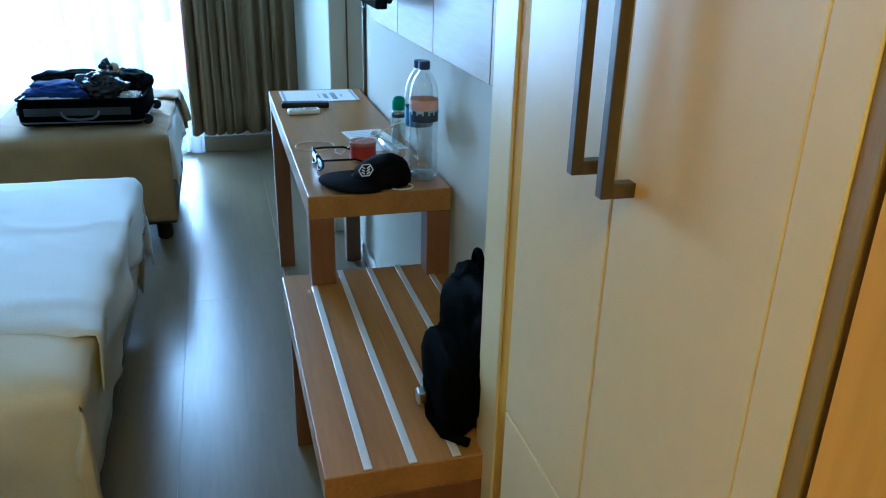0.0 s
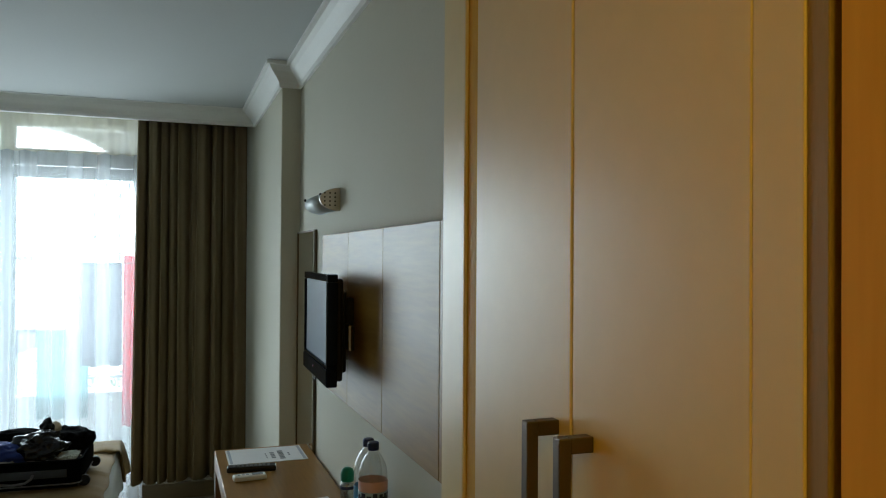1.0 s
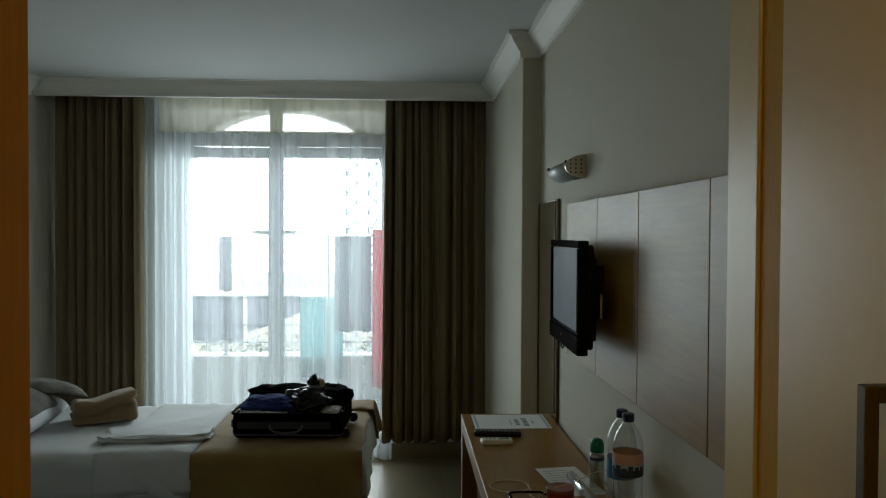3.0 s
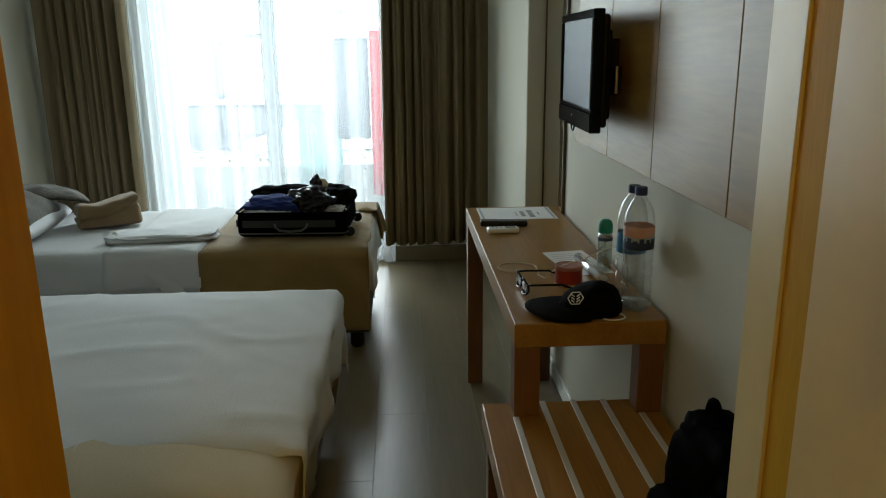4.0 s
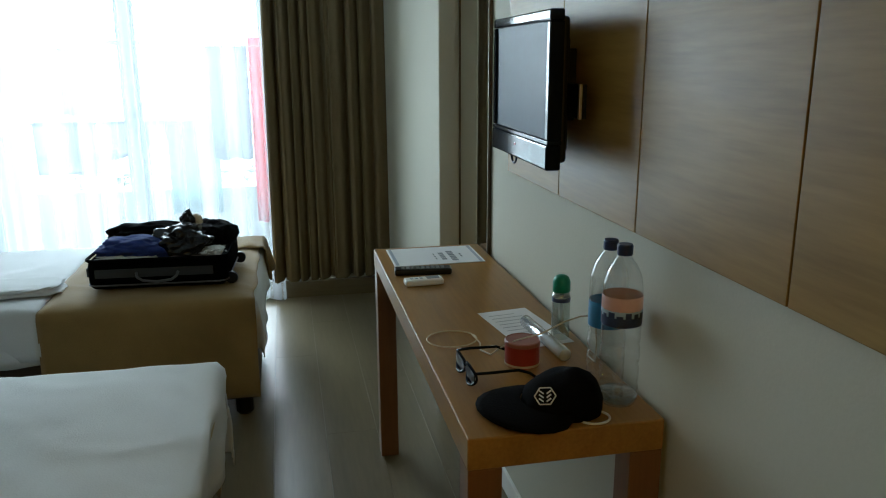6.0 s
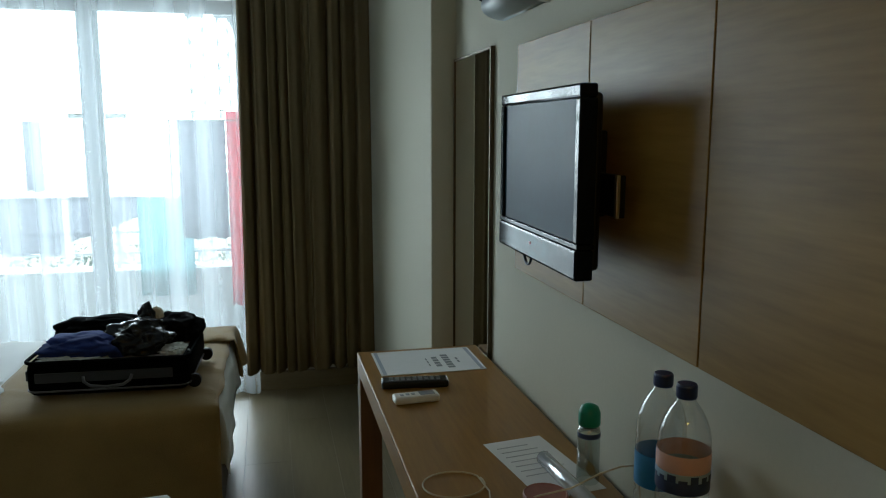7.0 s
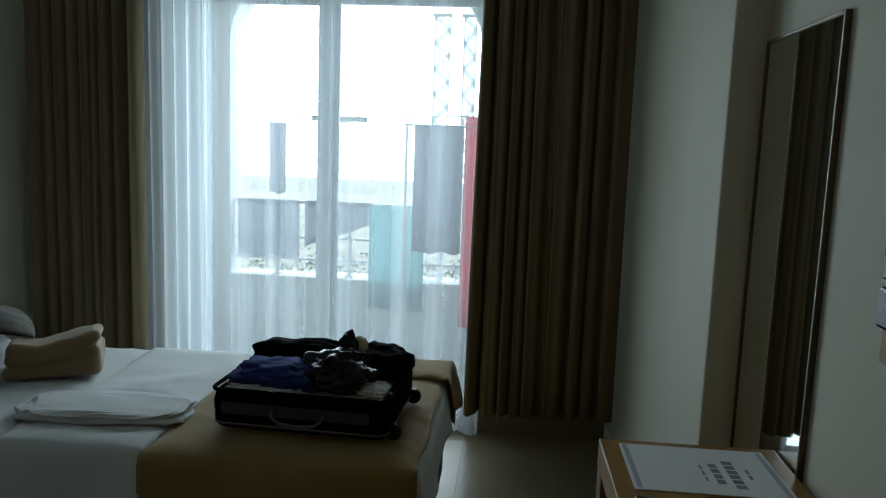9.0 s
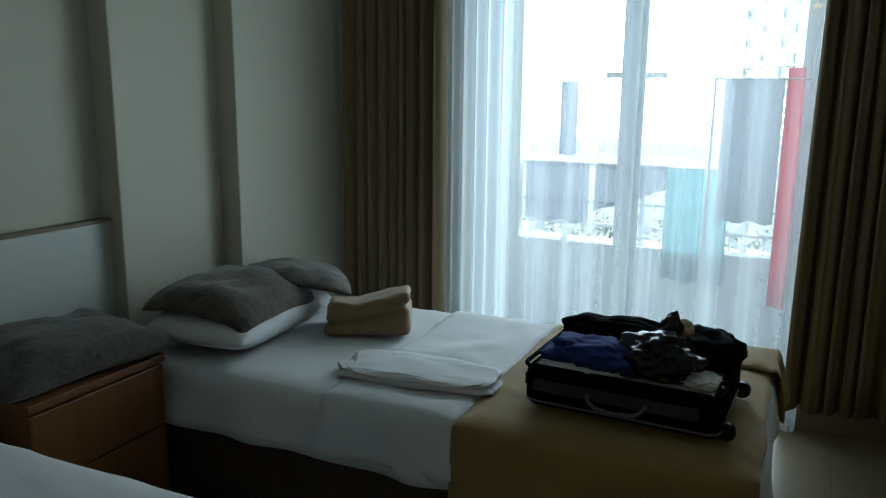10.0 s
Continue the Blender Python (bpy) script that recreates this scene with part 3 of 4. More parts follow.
for x in (-0.332, -0.254, -0.176, -0.099, -0.022):
    part("metal_strip", box(x - 0.0075, x + 0.0075, BY0 + 0.004, -0.0005 if x in (-0.332, -0.022) else BY1 - 0.002, BZ + 0.0002, BZ + 0.0035, 0.001), M_STRIP, bench, "pale brushed metal strip")

# ---------------------------------------------------------------- wall panel, TV, lamp, mirror
panel = thing("wall_panel", (0.02, 0.26, 1.33), "beech veneer panel of four boards fixed to the wall", "panel")
for y0, y1 in ((-0.7045, -0.3305), (-0.3275, 0.1055), (0.1085, 0.5065), (0.5095, 0.922)):
    part("board", box(0.0, XR - 0.0005, y0, y1, 1.070, 1.597, 0.0015), M_PANEL, panel)

tv = thing("television", (-0.07, 0.50, 1.32), "black flat television on a wall bracket, switched off", "television")
TY0, TY1, TZ0, TZ1 = 0.301, 0.750, 1.159, 1.473
tm = Matrix.Translation((-0.095, (TY0 + TY1) / 2, 0)) @ Matrix.Rotation(radians(-1.5), 4, "Z") @ Matrix.Translation((0.095, -(TY0 + TY1) / 2, 0))
bm = bmesh.new()
add_box(bm, -0.098, -0.068, TY0, TY1, TZ0 + 0.052, TZ0 + 0.060, 0.001, m=tm)
add_box(bm, -0.098, -0.068, TY0, TY1, TZ1 - 0.022, TZ1, 0.004, m=tm)
add_box(bm, -0.098, -0.068, TY0, TY0 + 0.020, TZ0 + 0.0605, TZ1 - 0.0225, 0.003, m=tm)
add_box(bm, -0.098, -0.068, TY1 - 0.020, TY1, TZ0 + 0.0605, TZ1 - 0.0225, 0.003, m=tm)
part("bezel", bm, M_GLOSSB, tv, "glossy black bezel")
part("speaker_bar", box(-0.100, -0.068, TY0, TY1, TZ0, TZ0 + 0.0515, 0.005, m=tm), M_GLOSSB, tv)
part("screen", box(-0.0925, -0.070, TY0 + 0.0205, TY1 - 0.0205, TZ0 + 0.061, TZ1 - 0.023, m=tm), M_SCREEN, tv, "dark grey screen")
part("back_cover", box(-0.0675, -0.048, TY0 + 0.022, TY1 - 0.022, TZ0 + 0.012, TZ1 - 0.012, 0.009, 3, m=tm), M_BLACK, tv)
part("rear_bulge", box(-0.0475, -0.030, TY0 + 0.07, TY1 - 0.09, TZ0 + 0.03, TZ1 - 0.05, 0.006, m=tm), M_BLACK, tv)
part("bracket", box(-0.0295, -0.0005, 0.42, 0.56, 1.25, 1.40, 0.003), M_BLACK, tv)
part("bracket_arm", box(-0.040, -0.0295, 0.286, 0.42, 1.262, 1.330, 0.002), M_BLACK, tv)
part("bracket_plate", box(-0.046, -0.040, 0.284, 0.294, 1.262, 1.330, 0.001), M_STEEL, tv, "small bare metal plate")
part("cable", tube([(-0.085, 0.585 + 0.022 * math.cos(a), 1.166 - 0.026 * math.sin(a)) for a in [math.pi * i / 14 for i in range(15)]], 0.0028), M_BLACK, tv, "looped black cable", smooth=True)
part("standby_light", box(-0.1012, -0.1001, 0.530, 0.535, 1.188, 1.193), material("red_lens", (0.35, 0.01, 0.02), 0.3), tv, "red standby lens")

lamp = thing("wall_lamp", (0.03, 0.95, 1.72), "tubular frosted wall lamp with a perforated metal end", "lamp")
def half_round(x, r, h, zc, n=12):
    return [(x, zc + h)] + [(x - r * math.sin(math.pi * k / n), zc + h * math.cos(math.pi * k / n)) for k in range(n + 1)] + [(x, zc - h)]
def prism(rings):
    bm = bmesh.new()
    rs = [[bm.verts.new((x, y, z)) for x, z in pts] for y, pts in rings]
    for a, b in zip(rs, rs[1:]):
        for k in range(len(a)):
            bm.faces.new((a[k], a[(k + 1) % len(a)], b[(k + 1) % len(b)], b[k]))
    bm.faces.new(rs[0]); bm.faces.new(rs[-1])
    return bm
LZ = 1.720
part("glass", prism([(0.834, half_round(XR - 0.0005, 0.066, 0.037, LZ)), (1.150, half_round(XR - 0.0005, 0.066, 0.037, LZ)), (1.168, half_round(XR - 0.0005, 0.060, 0.033, LZ)), (1.179, half_round(XR - 0.0005, 0.048, 0.026, LZ)), (1.183, half_round(XR - 0.0005, 0.030, 0.016, LZ))]), material("frosted_glass", (0.46, 0.52, 0.54), 0.35, var=0.03, bump=0.02), lamp, "frosted glass half tube", smooth=True)
part("end_plate", prism([(0.815, half_round(XR - 0.0005, 0.070, 0.040, LZ)), (0.8335, half_round(XR - 0.0005, 0.070, 0.040, LZ))]), M_STEEL, lamp, "perforated half-round metal end plate")
for i in range(3):
    for j in range(4):
        part("perforation", moved(lathe([(0.003, 0), (0.003, 0.0015)], 10), Matrix.Translation((0.022 - 0.018 * i, 0.8146, LZ - 0.021 + 0.014 * j)) @ Matrix.Rotation(radians(90), 4, "X")), M_BLACK, lamp)
for y in (0.845, 1.160):
    part("screw", moved(lathe([(0.005, 0), (0.005, 0.006), (0.003, 0.008)], 12), Matrix.Translation((-0.020, y, LZ + 0.016)) @ Matrix.Rotation(radians(-70), 4, "Y")), M_BLACK, lamp)

mir = thing("wall_mirror", (0.03, 1.42, 1.0), "tall narrow wall mirror with a thin dark edge beside the pilaster", "mirror")
part("glass", box(0.0305, XR - 0.004, 1.245, 1.655, 0.36, 1.622), M_MIRROR, mir, "mirror glass")
bm = bmesh.new()
for b in ((1.237, 1.2445, 0.352, 1.630), (1.6555, 1.663, 0.352, 1.630), (1.245, 1.655, 0.352, 0.3595), (1.245, 1.655, 1.6225, 1.630)):
    add_box(bm, 0.027, XR - 0.0005, *b, 0.001)
part("frame", bm, M_BRONZE, mir, "thin dark metal frame")

# ---------------------------------------------------------------- beds
def bed_legs(owner, pts, z, r=0.03):
    for x, y in pts:
        part("leg", moved(lathe([(r * 0.8, 0), (r, 0.01), (r, z - 0.001)], 16), Matrix.Translation((x, y, 0.0003))), M_BLACK, owner, "black round foot")

b1 = thing("double_bed", (-1.8, 0.35, 0), "wide bed with a white sheet over a cream bed cover", "bed")
B1 = (-2.86, -0.850, -0.36, 1.035)
part("base", box(B1[0], B1[1] - 0.10, B1[2] + 0.09, B1[3] - 0.06, 0.10, 0.30, 0.02), M_BASE, b1, "cream covered bed base")
part("mattress", box(B1[0], B1[1], B1[2], B1[3], 0.3005, 0.505, 0.045, 4), M_BASE, b1, smooth=True)
bed_legs(b1, ((-0.95, -0.25), (-0.95, 0.93), (-2.7, -0.25), (-2.7, 0.93)), 0.10)
part("bed_cover", draped(B1[0], B1[1] + 0.004, B1[2] - 0.004, B1[3] + 0.004, 0.515, (0, 0.41, 0.41, 0.20), 0.004, 0.035, 0.03, 4, 0.008, 0.0, -0.062, 0.022), M_BASE, b1, "cream bed cover hanging at the sides", smooth=True)
def wavy_hem(bm):
    """Lets the sheet's near hem wander a little."""
    for v in bm.verts:
        w = min(1, max(0, (0.25 - v.co.y) / 0.4))
        v.co.y += w * (0.022 * math.sin(6.5 * v.co.x + 0.6) + 0.008 * math.sin(23 * v.co.x))
    return bm
part("sheet", wavy_hem(draped(B1[0] + 0.02, B1[1] + 0.010, -0.165, B1[3] + 0.010, 0.526, (0, 0.17, 0, 0.30), 0.006, 0.025, 0.026, 11, 0.05, 0.010, -0.012, 0.024)), M_SHEET, b1, "white rumpled sheet", smooth=True)

b2 = thing("single_bed", (-1.8, 2.1, 0), "single bed with white sheet and brown foot runner", "bed")
B2 = (-2.735, -0.765, 1.658, 2.590)
part("base", box(B2[0], B2[1], B2[2] + 0.02, B2[3], 0.10, 0.355, 0.01), M_BEDBOX, b2, "dark bed base")
part("mattress", box(B2[0], B2[1], B2[2] + 0.006, B2[3], 0.3555, 0.510, 0.04, 4), M_SHEET, b2, smooth=True)
bed_legs(b2, ((-0.83, 1.78), (-0.83, 2.46), (-2.7, 1.78), (-2.7, 2.46)), 0.10, 0.035)
part("sheet", draped(B2[0], B2[1] + 0.004, B2[2] - 0.004, B2[3] + 0.004, 0.522, (0, 0.17, 0.195, 0.20), 0.005, 0.03, 0.025, 21, 0.006), M_SHEET, b2, "white sheet tucked round the mattress", smooth=True)
part("runner", draped(-1.505, B2[1] + 0.002, B2[2] - 0.030, B2[3] + 0.012, 0.536, (0, 0.012, 0.39, 0.25), 0.008, 0.022, 0.03, 21, 0.010), M_RUNNER, b2, "brown blanket laid over the foot end", smooth=True)
part("runner_flap", draped(-0.98, B2[1] + 0.014, 2.36, B2[3] + 0.018, 0.549, (0, 0.17, 0, 0.20), 0.010, 0.022, 0.03, 33, 0.03, 0.01), M_RUNNER, b2, "crumpled corner of the brown blanket", smooth=True)

hb = thing("headboard", (-2.89, 0.6, 0.5), "cream headboard panel along the wall behind the bed", "headboard")
part("board", box(XA + 0.0005, XA + 0.035, -0.5, 1.850, 0.20, 0.925, 0.004), material("pale_laminate", (0.55, 0.57, 0.53), 0.45, var=0.04), hb)
part("cap_rail", box(XA + 0.0005, XA + 0.040, -0.5, 1.850, 0.9255, 0.937, 0.002), M_DUSK, hb, "wooden cap rail")

ns = thing("nightstand", (-2.7, 1.4, 0), "low wooden nightstand with a drawer between the beds", "nightstand")
NX0, NX1, NY0, NY1 = -2.888, -2.49, 1.13, 1.59
# the nightstand takes the same darkened oak, shade included in the colour
part("body", box(NX0, NX1, NY0, NY1, 0.08, 0.5475, 0.003), M_DESK_SHADED, ns)
part("top", box(NX0, NX1 + 0.020, NY0 - 0.004, NY1 + 0.004, 0.548, 0.572, 0.003), M_DESK_SHADED, ns)
part("drawer", box(NX1 + 0.0005, NX1 + 0.018, NY0 + 0.006, NY1 - 0.006, 0.345, 0.541, 0.003), M_DESK_SHADED, ns)
part("door", box(NX1 + 0.0005, NX1 + 0.018, NY0 + 0.006, NY1 - 0.006, 0.09, 0.339, 0.003), M_DESK_SHADED, ns)
part("plinth", box(NX0, NX1 - 0.03, NY0 + 0.02, NY1 - 0.02, 0.0005, 0.0795), M_BEDBOX, ns)

# ---------------------------------------------------------------- things on the bench and desk
M_NYLON = material("black_nylon", (0.002, 0.0026, 0.003), 0.55, var=0.3, scale=14, grain=220, bump=0.2, spec=0.004)
M_CLOTHB = material("black_cotton", (0.0028, 0.0028, 0.0033), 0.9, var=0.3, grain=260, bump=0.3, spec=0.05)
M_FILM = material("black_film", (0.006, 0.006, 0.008), 0.24, var=0.2, scale=20, grain=9, bump=0.2, spec=0.3)
M_NAVY = material("navy_cotton", (0.012, 0.030, 0.17), 0.9, var=0.25, scale=9, grain=200, bump=0.5)
M_PET = clear_plastic("bottle_plastic", (0.975, 0.985, 0.985), 0.03, 0.90)
M_BLUECAP = material("navy_plastic", (0.010, 0.022, 0.10), 0.35)
M_LABELB = material("blue_label", (0.03, 0.20, 0.42), 0.4, var=0.15)
M_LABELP = material("pink_label", (0.58, 0.36, 0.32), 0.4, var=0.1)
M_LABELS = material("pale_blue_label", (0.30, 0.42, 0.55), 0.4, var=0.12)
M_LABELD = material("dark_blue_print", (0.02, 0.035, 0.10), 0.4, var=0.3, scale=60)
M_GREEN = material("green_plastic", (0.01, 0.22, 0.13), 0.35)
M_RED = material("red_enamel", (0.30, 0.028, 0.018), 0.35, var=0.12)
M_WHITEP = material("white_plastic", (0.70, 0.69, 0.68), 0.4, var=0.03)
M_CORD = material("cream_cord", (0.52, 0.44, 0.30), 0.5)

bag = thing("backpack", (-0.08, -0.57, BZ), "black nylon backpack leaning on the wall, on the bench", "bag")
part("body", lump(0.085, 0.145, 0.132, (-0.062, -0.590, BZ + 0.004), 3, 0.13, 1.5, 0.8, 5, 0.62), M_NYLON, bag, smooth=True)
part("front_pocket", lump(0.035, 0.105, 0.085, (-0.158, -0.615, BZ + 0.004), 7, 0.12, 1.8, 0.8, 4, 0.65), M_NYLON, bag, smooth=True)
part("top_flap", lump(0.062, 0.070, 0.040, (-0.055, -0.510, BZ + 0.195), 5, 0.25, 1.8, 0.4, 4), M_NYLON, bag, smooth=True)
part("grab_loop", tube([(-0.075, -0.52 + 0.020 * math.cos(a), 0.768 + 0.028 * math.sin(a)) for a in [math.pi * i / 10 for i in range(11)]], 0.007), M_NYLON, bag, smooth=True)
part("strap", tube([(-0.130, -0.51, 0.66), (-0.165, -0.53, 0.61), (-0.185, -0.57, 0.56), (-0.195, -0.63, 0.524), (-0.185, -0.69, 0.5205), (-0.150, -0.725, 0.5205)], 0.009), M_NYLON, bag, "black padded strap", smooth=True)
part("buckle", box(-0.214, -0.196, -0.615, -0.59, 0.535, 0.562, 0.004), M_STEEL, bag, "grey buckle")

def bottle(x, y, label_parts, turn, tall=1.0):
    b = thing("water_bottle", (x, y, DZ), "large clear plastic water bottle, nearly empty, on the desk", "bottle", "water bottles")
    prof = [(0.0, 0.006), (0.020, 0.0), (0.036, 0.001), (0.041, 0.010), (0.042, 0.035), (0.0385, 0.041), (0.042, 0.047), (0.042, 0.070), (0.0378, 0.077), (0.042, 0.084), (0.042, 0.108), (0.0378, 0.115), (0.042, 0.122),
            (0.042, 0.206), (0.0413, 0.221), (0.0385, 0.236), (0.0335, 0.249), (0.026, 0.261), (0.018, 0.269), (0.0132, 0.274), (0.0125, 0.283)]
    prof = [(r if r < 0.018 else max(0.0165, r * 0.87), z) for r, z in prof]
    at = Matrix.Translation((x, y, DZ + 0.0003)) @ Matrix.Rotation(turn, 4, "Z") @ Matrix.Diagonal((1, 1, tall, 1))
    body = part("body", moved(lathe(prof, 36, False), at), M_PET, b, smooth=True)
    part("cap", moved(lathe([(0.0135, 0.2775), (0.0145, 0.280), (0.0145, 0.294), (0.0130, 0.297)], 28), at), M_BLUECAP, b, "dark blue screw cap")
    for z0, z1, m in label_parts:
        part("label", moved(lathe([(0.0369, z0), (0.0372, z0 + 0.001), (0.0372, z1 - 0.001), (0.0369, z1)], 36, False), at), m, b, smooth=True)
    return b
b_a = bottle(-0.026, 0.088, ((0.153, 0.170, M_LABELD), (0.1702, 0.182, M_LABELS), (0.1822, 0.2065, M_LABELP)), 0.0, 1.03)
rnd = random.Random(8)
for k in range(15):
    w, hh = radians(rnd.uniform(7, 13)), rnd.uniform(0.004, 0.011)
    bm = bmesh.new()
    ring = [[bm.verts.new((0.0376 * math.cos(k * 0.419 + w * q), 0.0376 * math.sin(k * 0.419 + w * q), z)) for q in (-1, -0.33, 0.33, 1)] for z in (0.1752, 0.1753 + hh)]
    for q in range(3):
        bm.faces.new((ring[0][q], ring[0][q + 1], ring[1][q + 1], ring[1][q]))
    part("label_print", moved(bm, Matrix.Translation((-0.026, 0.088, DZ))), M_LABELD, b_a)
b_b = bottle(-0.020, 0.162, ((0.128, 0.178, M_LABELB),), 1.0)
part("water", moved(lathe([(0.0, 0.007), (0.029, 0.004), (0.0345, 0.012), (0.0345, 0.022), (0.0, 0.022)], 32, False), Matrix.Translation((-0.026, 0.088, DZ))), clear_plastic("still_water", (0.80, 0.86, 0.86), 0.02, 0.9), b_a, smooth=True)

deo = thing("roll_on_bottle", (-0.012, 0.43, DZ), "clear deodorant bottle with a rounded green cap", "bottle")
at = Matrix.Translation((-0.014, 0.43, DZ + 0.0003))
part("body", moved(lathe([(0.019, 0), (0.021, 0.003), (0.021, 0.100), (0.018, 0.112)], 28), at), clear_plastic("milky_plastic", (0.72, 0.78, 0.75), 0.2, 0.7), deo, smooth=True)
part("label", moved(lathe([(0.0213, 0.090), (0.0215, 0.091), (0.0215, 0.099), (0.0213, 0.0995)], 28, False), at), M_LABELD, deo, smooth=True)
part("cap", moved(lathe([(0.0195, 0.1125), (0.0205, 0.114), (0.0203, 0.136), (0.016, 0.147), (0.008, 0.1515), (0.0005, 0.1525)], 28), at), M_GREEN, deo, "glossy green cap", smooth=True)

tin = thing("red_tin", (-0.147, 0.30, DZ), "small round red tin with a pale lid on the desk", "tin")
at = Matrix.Translation((-0.147, 0.30, DZ + 0.0003))
part("can", moved(lathe([(0.035, 0), (0.037, 0.002), (0.037, 0.044), (0.0375, 0.046)], 32), at), M_RED, tin, smooth=False)
part("lid", moved(lathe([(0.0375, 0.0465), (0.0378, 0.048), (0.0378, 0.054), (0.036, 0.056), (0.034, 0.0545)], 32), at), material("worn_red_lid", (0.30, 0.12, 0.09), 0.5, var=0.2), tin, "paler worn lid")
part("rim_band", moved(lathe([(0.0373, 0.003), (0.0376, 0.004), (0.0376, 0.007), (0.0373, 0.008)], 32, False), at), M_CORD, tin)

M_PRINT = material("pale_grey_print", (0.42, 0.43, 0.45), 0.7)
lf = thing("leaflet", (-0.07, 0.52, DZ), "white printed leaflet lying on the desk", "paper")
lm = Matrix.Translation((-0.075, 0.515, DZ)) @ Matrix.Rotation(radians(8), 4, "Z")
part("sheet", box(-0.066, 0.066, -0.13, 0.13, 0.0004, 0.0012, m=lm), M_PAPER, lf)
for i in range(7):
    part("text_line", box(-0.05, 0.02 + 0.012 * (i % 3), 0.095 - 0.022 * i, 0.098 - 0.022 * i, 0.0013, 0.0017, m=lm), M_PRINT, lf)
roll = thing("plastic_roll", (-0.065, 0.40, DZ), "shiny rolled tube of clear plastic film on the leaflet", "roll")
rm = Matrix.Translation((-0.071, 0.515, DZ + 0.0165)) @ Matrix.Rotation(radians(4), 4, "Z") @ Matrix.Rotation(radians(90), 4, "X")
part("tube", moved(lathe([(0.0125, 0.0), (0.0145, 0.002), (0.0145, 0.228), (0.0125, 0.23)], 28), rm), material("silver_film", (0.62, 0.63, 0.66), 0.13, 0.6, var=0.1), roll, smooth=True)

cap = thing("baseball_cap", (-0.15, 0.09, DZ), "black cotton baseball cap with a white emblem", "cap")
bm = bmesh.new()
bmesh.ops.create_uvsphere(bm, u_segments=32, v_segments=18, radius=1)
for v in bm.verts:
    p = v.co.copy()
    if p.z < 0:
        p.z *= 0.03
    k = 1 + 0.07 * noise.noise(p * 2.2 + Vector((3, 1, 7)))
    slump = 0.90 + 0.20 * p.x
    v.co = Vector((p.x * 0.077 * k, p.y * 0.076 * k, abs(p.z) ** 0.85 * (1 if p.z > 0 else -1) * 0.076 * k * slump + 0.003))
part("crown", moved(bm, Matrix.Translation((-0.138, 0.088, DZ)) @ Matrix.Rotation(radians(-12), 4, "Z")), M_CLOTHB, cap, smooth=True)
bm = bmesh.new()
rows = []
for layer in (0, 0.003):
    r0 = []
    for j in range(7):
        u = j / 6
        row = []
        for i in range(17):
            a = math.radians(95 + 170 * i / 16)
            rr = 0.076 + u * 0.078 * max(0.0, math.sin(math.pi * i / 16)) ** 0.6
            x, y = rr * math.cos(a) * 1.08, rr * math.sin(a) * 0.92
            row.append(bm.verts.new((x, y, 0.012 - 0.9 * y * y - 0.006 * u + 0.008 + layer)))
        r0.append(row)
    rows.append(r0)
    for a, b in zip(r0, r0[1:]):
        for i in range(16):
            bm.faces.new((a[i], a[i + 1], b[i + 1], b[i]))
for i in range(16):
    bm.faces.new((rows[0][-1][i], rows[0][-1][i + 1], rows[1][-1][i + 1], rows[1][-1][i]))
part("visor", moved(bm, Matrix.Translation((-0.135, 0.083, DZ)) @ Matrix.Rotation(radians(2), 4, "Z")), M_CLOTHB, cap, "stiff black visor", smooth=True)
emb = Matrix.Translation((-0.186, 0.042, DZ + 0.047)) @ Matrix.Rotation(radians(-42), 4, "Z") @ Matrix.Rotation(radians(58), 4, "X") @ Matrix.Rotation(radians(14), 4, "Z")
bm = bmesh.new()
for k in range(6):
    a0, a1 = math.pi / 3 * k, math.pi / 3 * (k + 1)
    p0, p1 = Vector((0.020 * math.cos(a0), 0.017 * math.sin(a0), 0)), Vector((0.020 * math.cos(a1), 0.017 * math.sin(a1), 0))
    d = p1 - p0
    add_box(bm, -d.length / 2, d.length / 2, -0.0010, 0.0010, -0.001, 0.001, m=emb @ Matrix.Translation((p0 + p1) / 2) @ Matrix.Rotation(math.atan2(d.y, d.x), 4, "Z"))
for k in range(3):
    for s in (-1, 1):
        add_box(bm, -0.005, 0.005, -0.0012, 0.0012, -0.001, 0.001, m=emb @ Matrix.Translation((s * 0.007, 0.007 - 0.007 * k, 0)) @ Matrix.Rotation(s * 0.6, 4, "Z"))
part("emblem", bm, M_WHITEP, cap, "white stitched hexagonal emblem")

sg = thing("sunglasses", (-0.25, 0.25, DZ), "dark sunglasses with open temples on the desk", "sunglasses")
M_LENS = material("smoked_lens", (0.006, 0.006, 0.008), 0.1, var=0.0, bump=0, spec=0.08)
fm = Matrix.Translation((-0.282, 0.254, DZ + 0.023)) @ Matrix.Rotation(radians(4), 4, "Z")
for s in (-1, 1):
    ring = [(0.004 * math.cos(2 * a), s * 0.034 + 0.030 * math.cos(a), 0.021 * math.sin(a) * (1 + 0.1 * math.cos(a))) for a in [2 * math.pi * i / 28 for i in range(28)]]
    part("rim", moved(tube(ring, 0.0028, 8, True), fm), M_GLOSSB, sg, smooth=True)
    part("lens", moved(lathe([(0.0285, -0.0007), (0.0285, 0.0007)], 28), fm @ Matrix.Translation((0, s * 0.034, 0)) @ Matrix.Rotation(radians(90), 4, "Y") @ Matrix.Diagonal((0.70, 1, 1, 1))), M_LENS, sg, "smoked lens")
    part("temple", moved(tube([(0.002, s * 0.065, 0.012), (0.03, s * 0.068, 0.012), (0.09, s * 0.066, 0.010), (0.115, s * 0.064, 0.000), (0.135, s * 0.062, -0.016)], 0.0030, 8), fm), M_GLOSSB, sg, smooth=True)
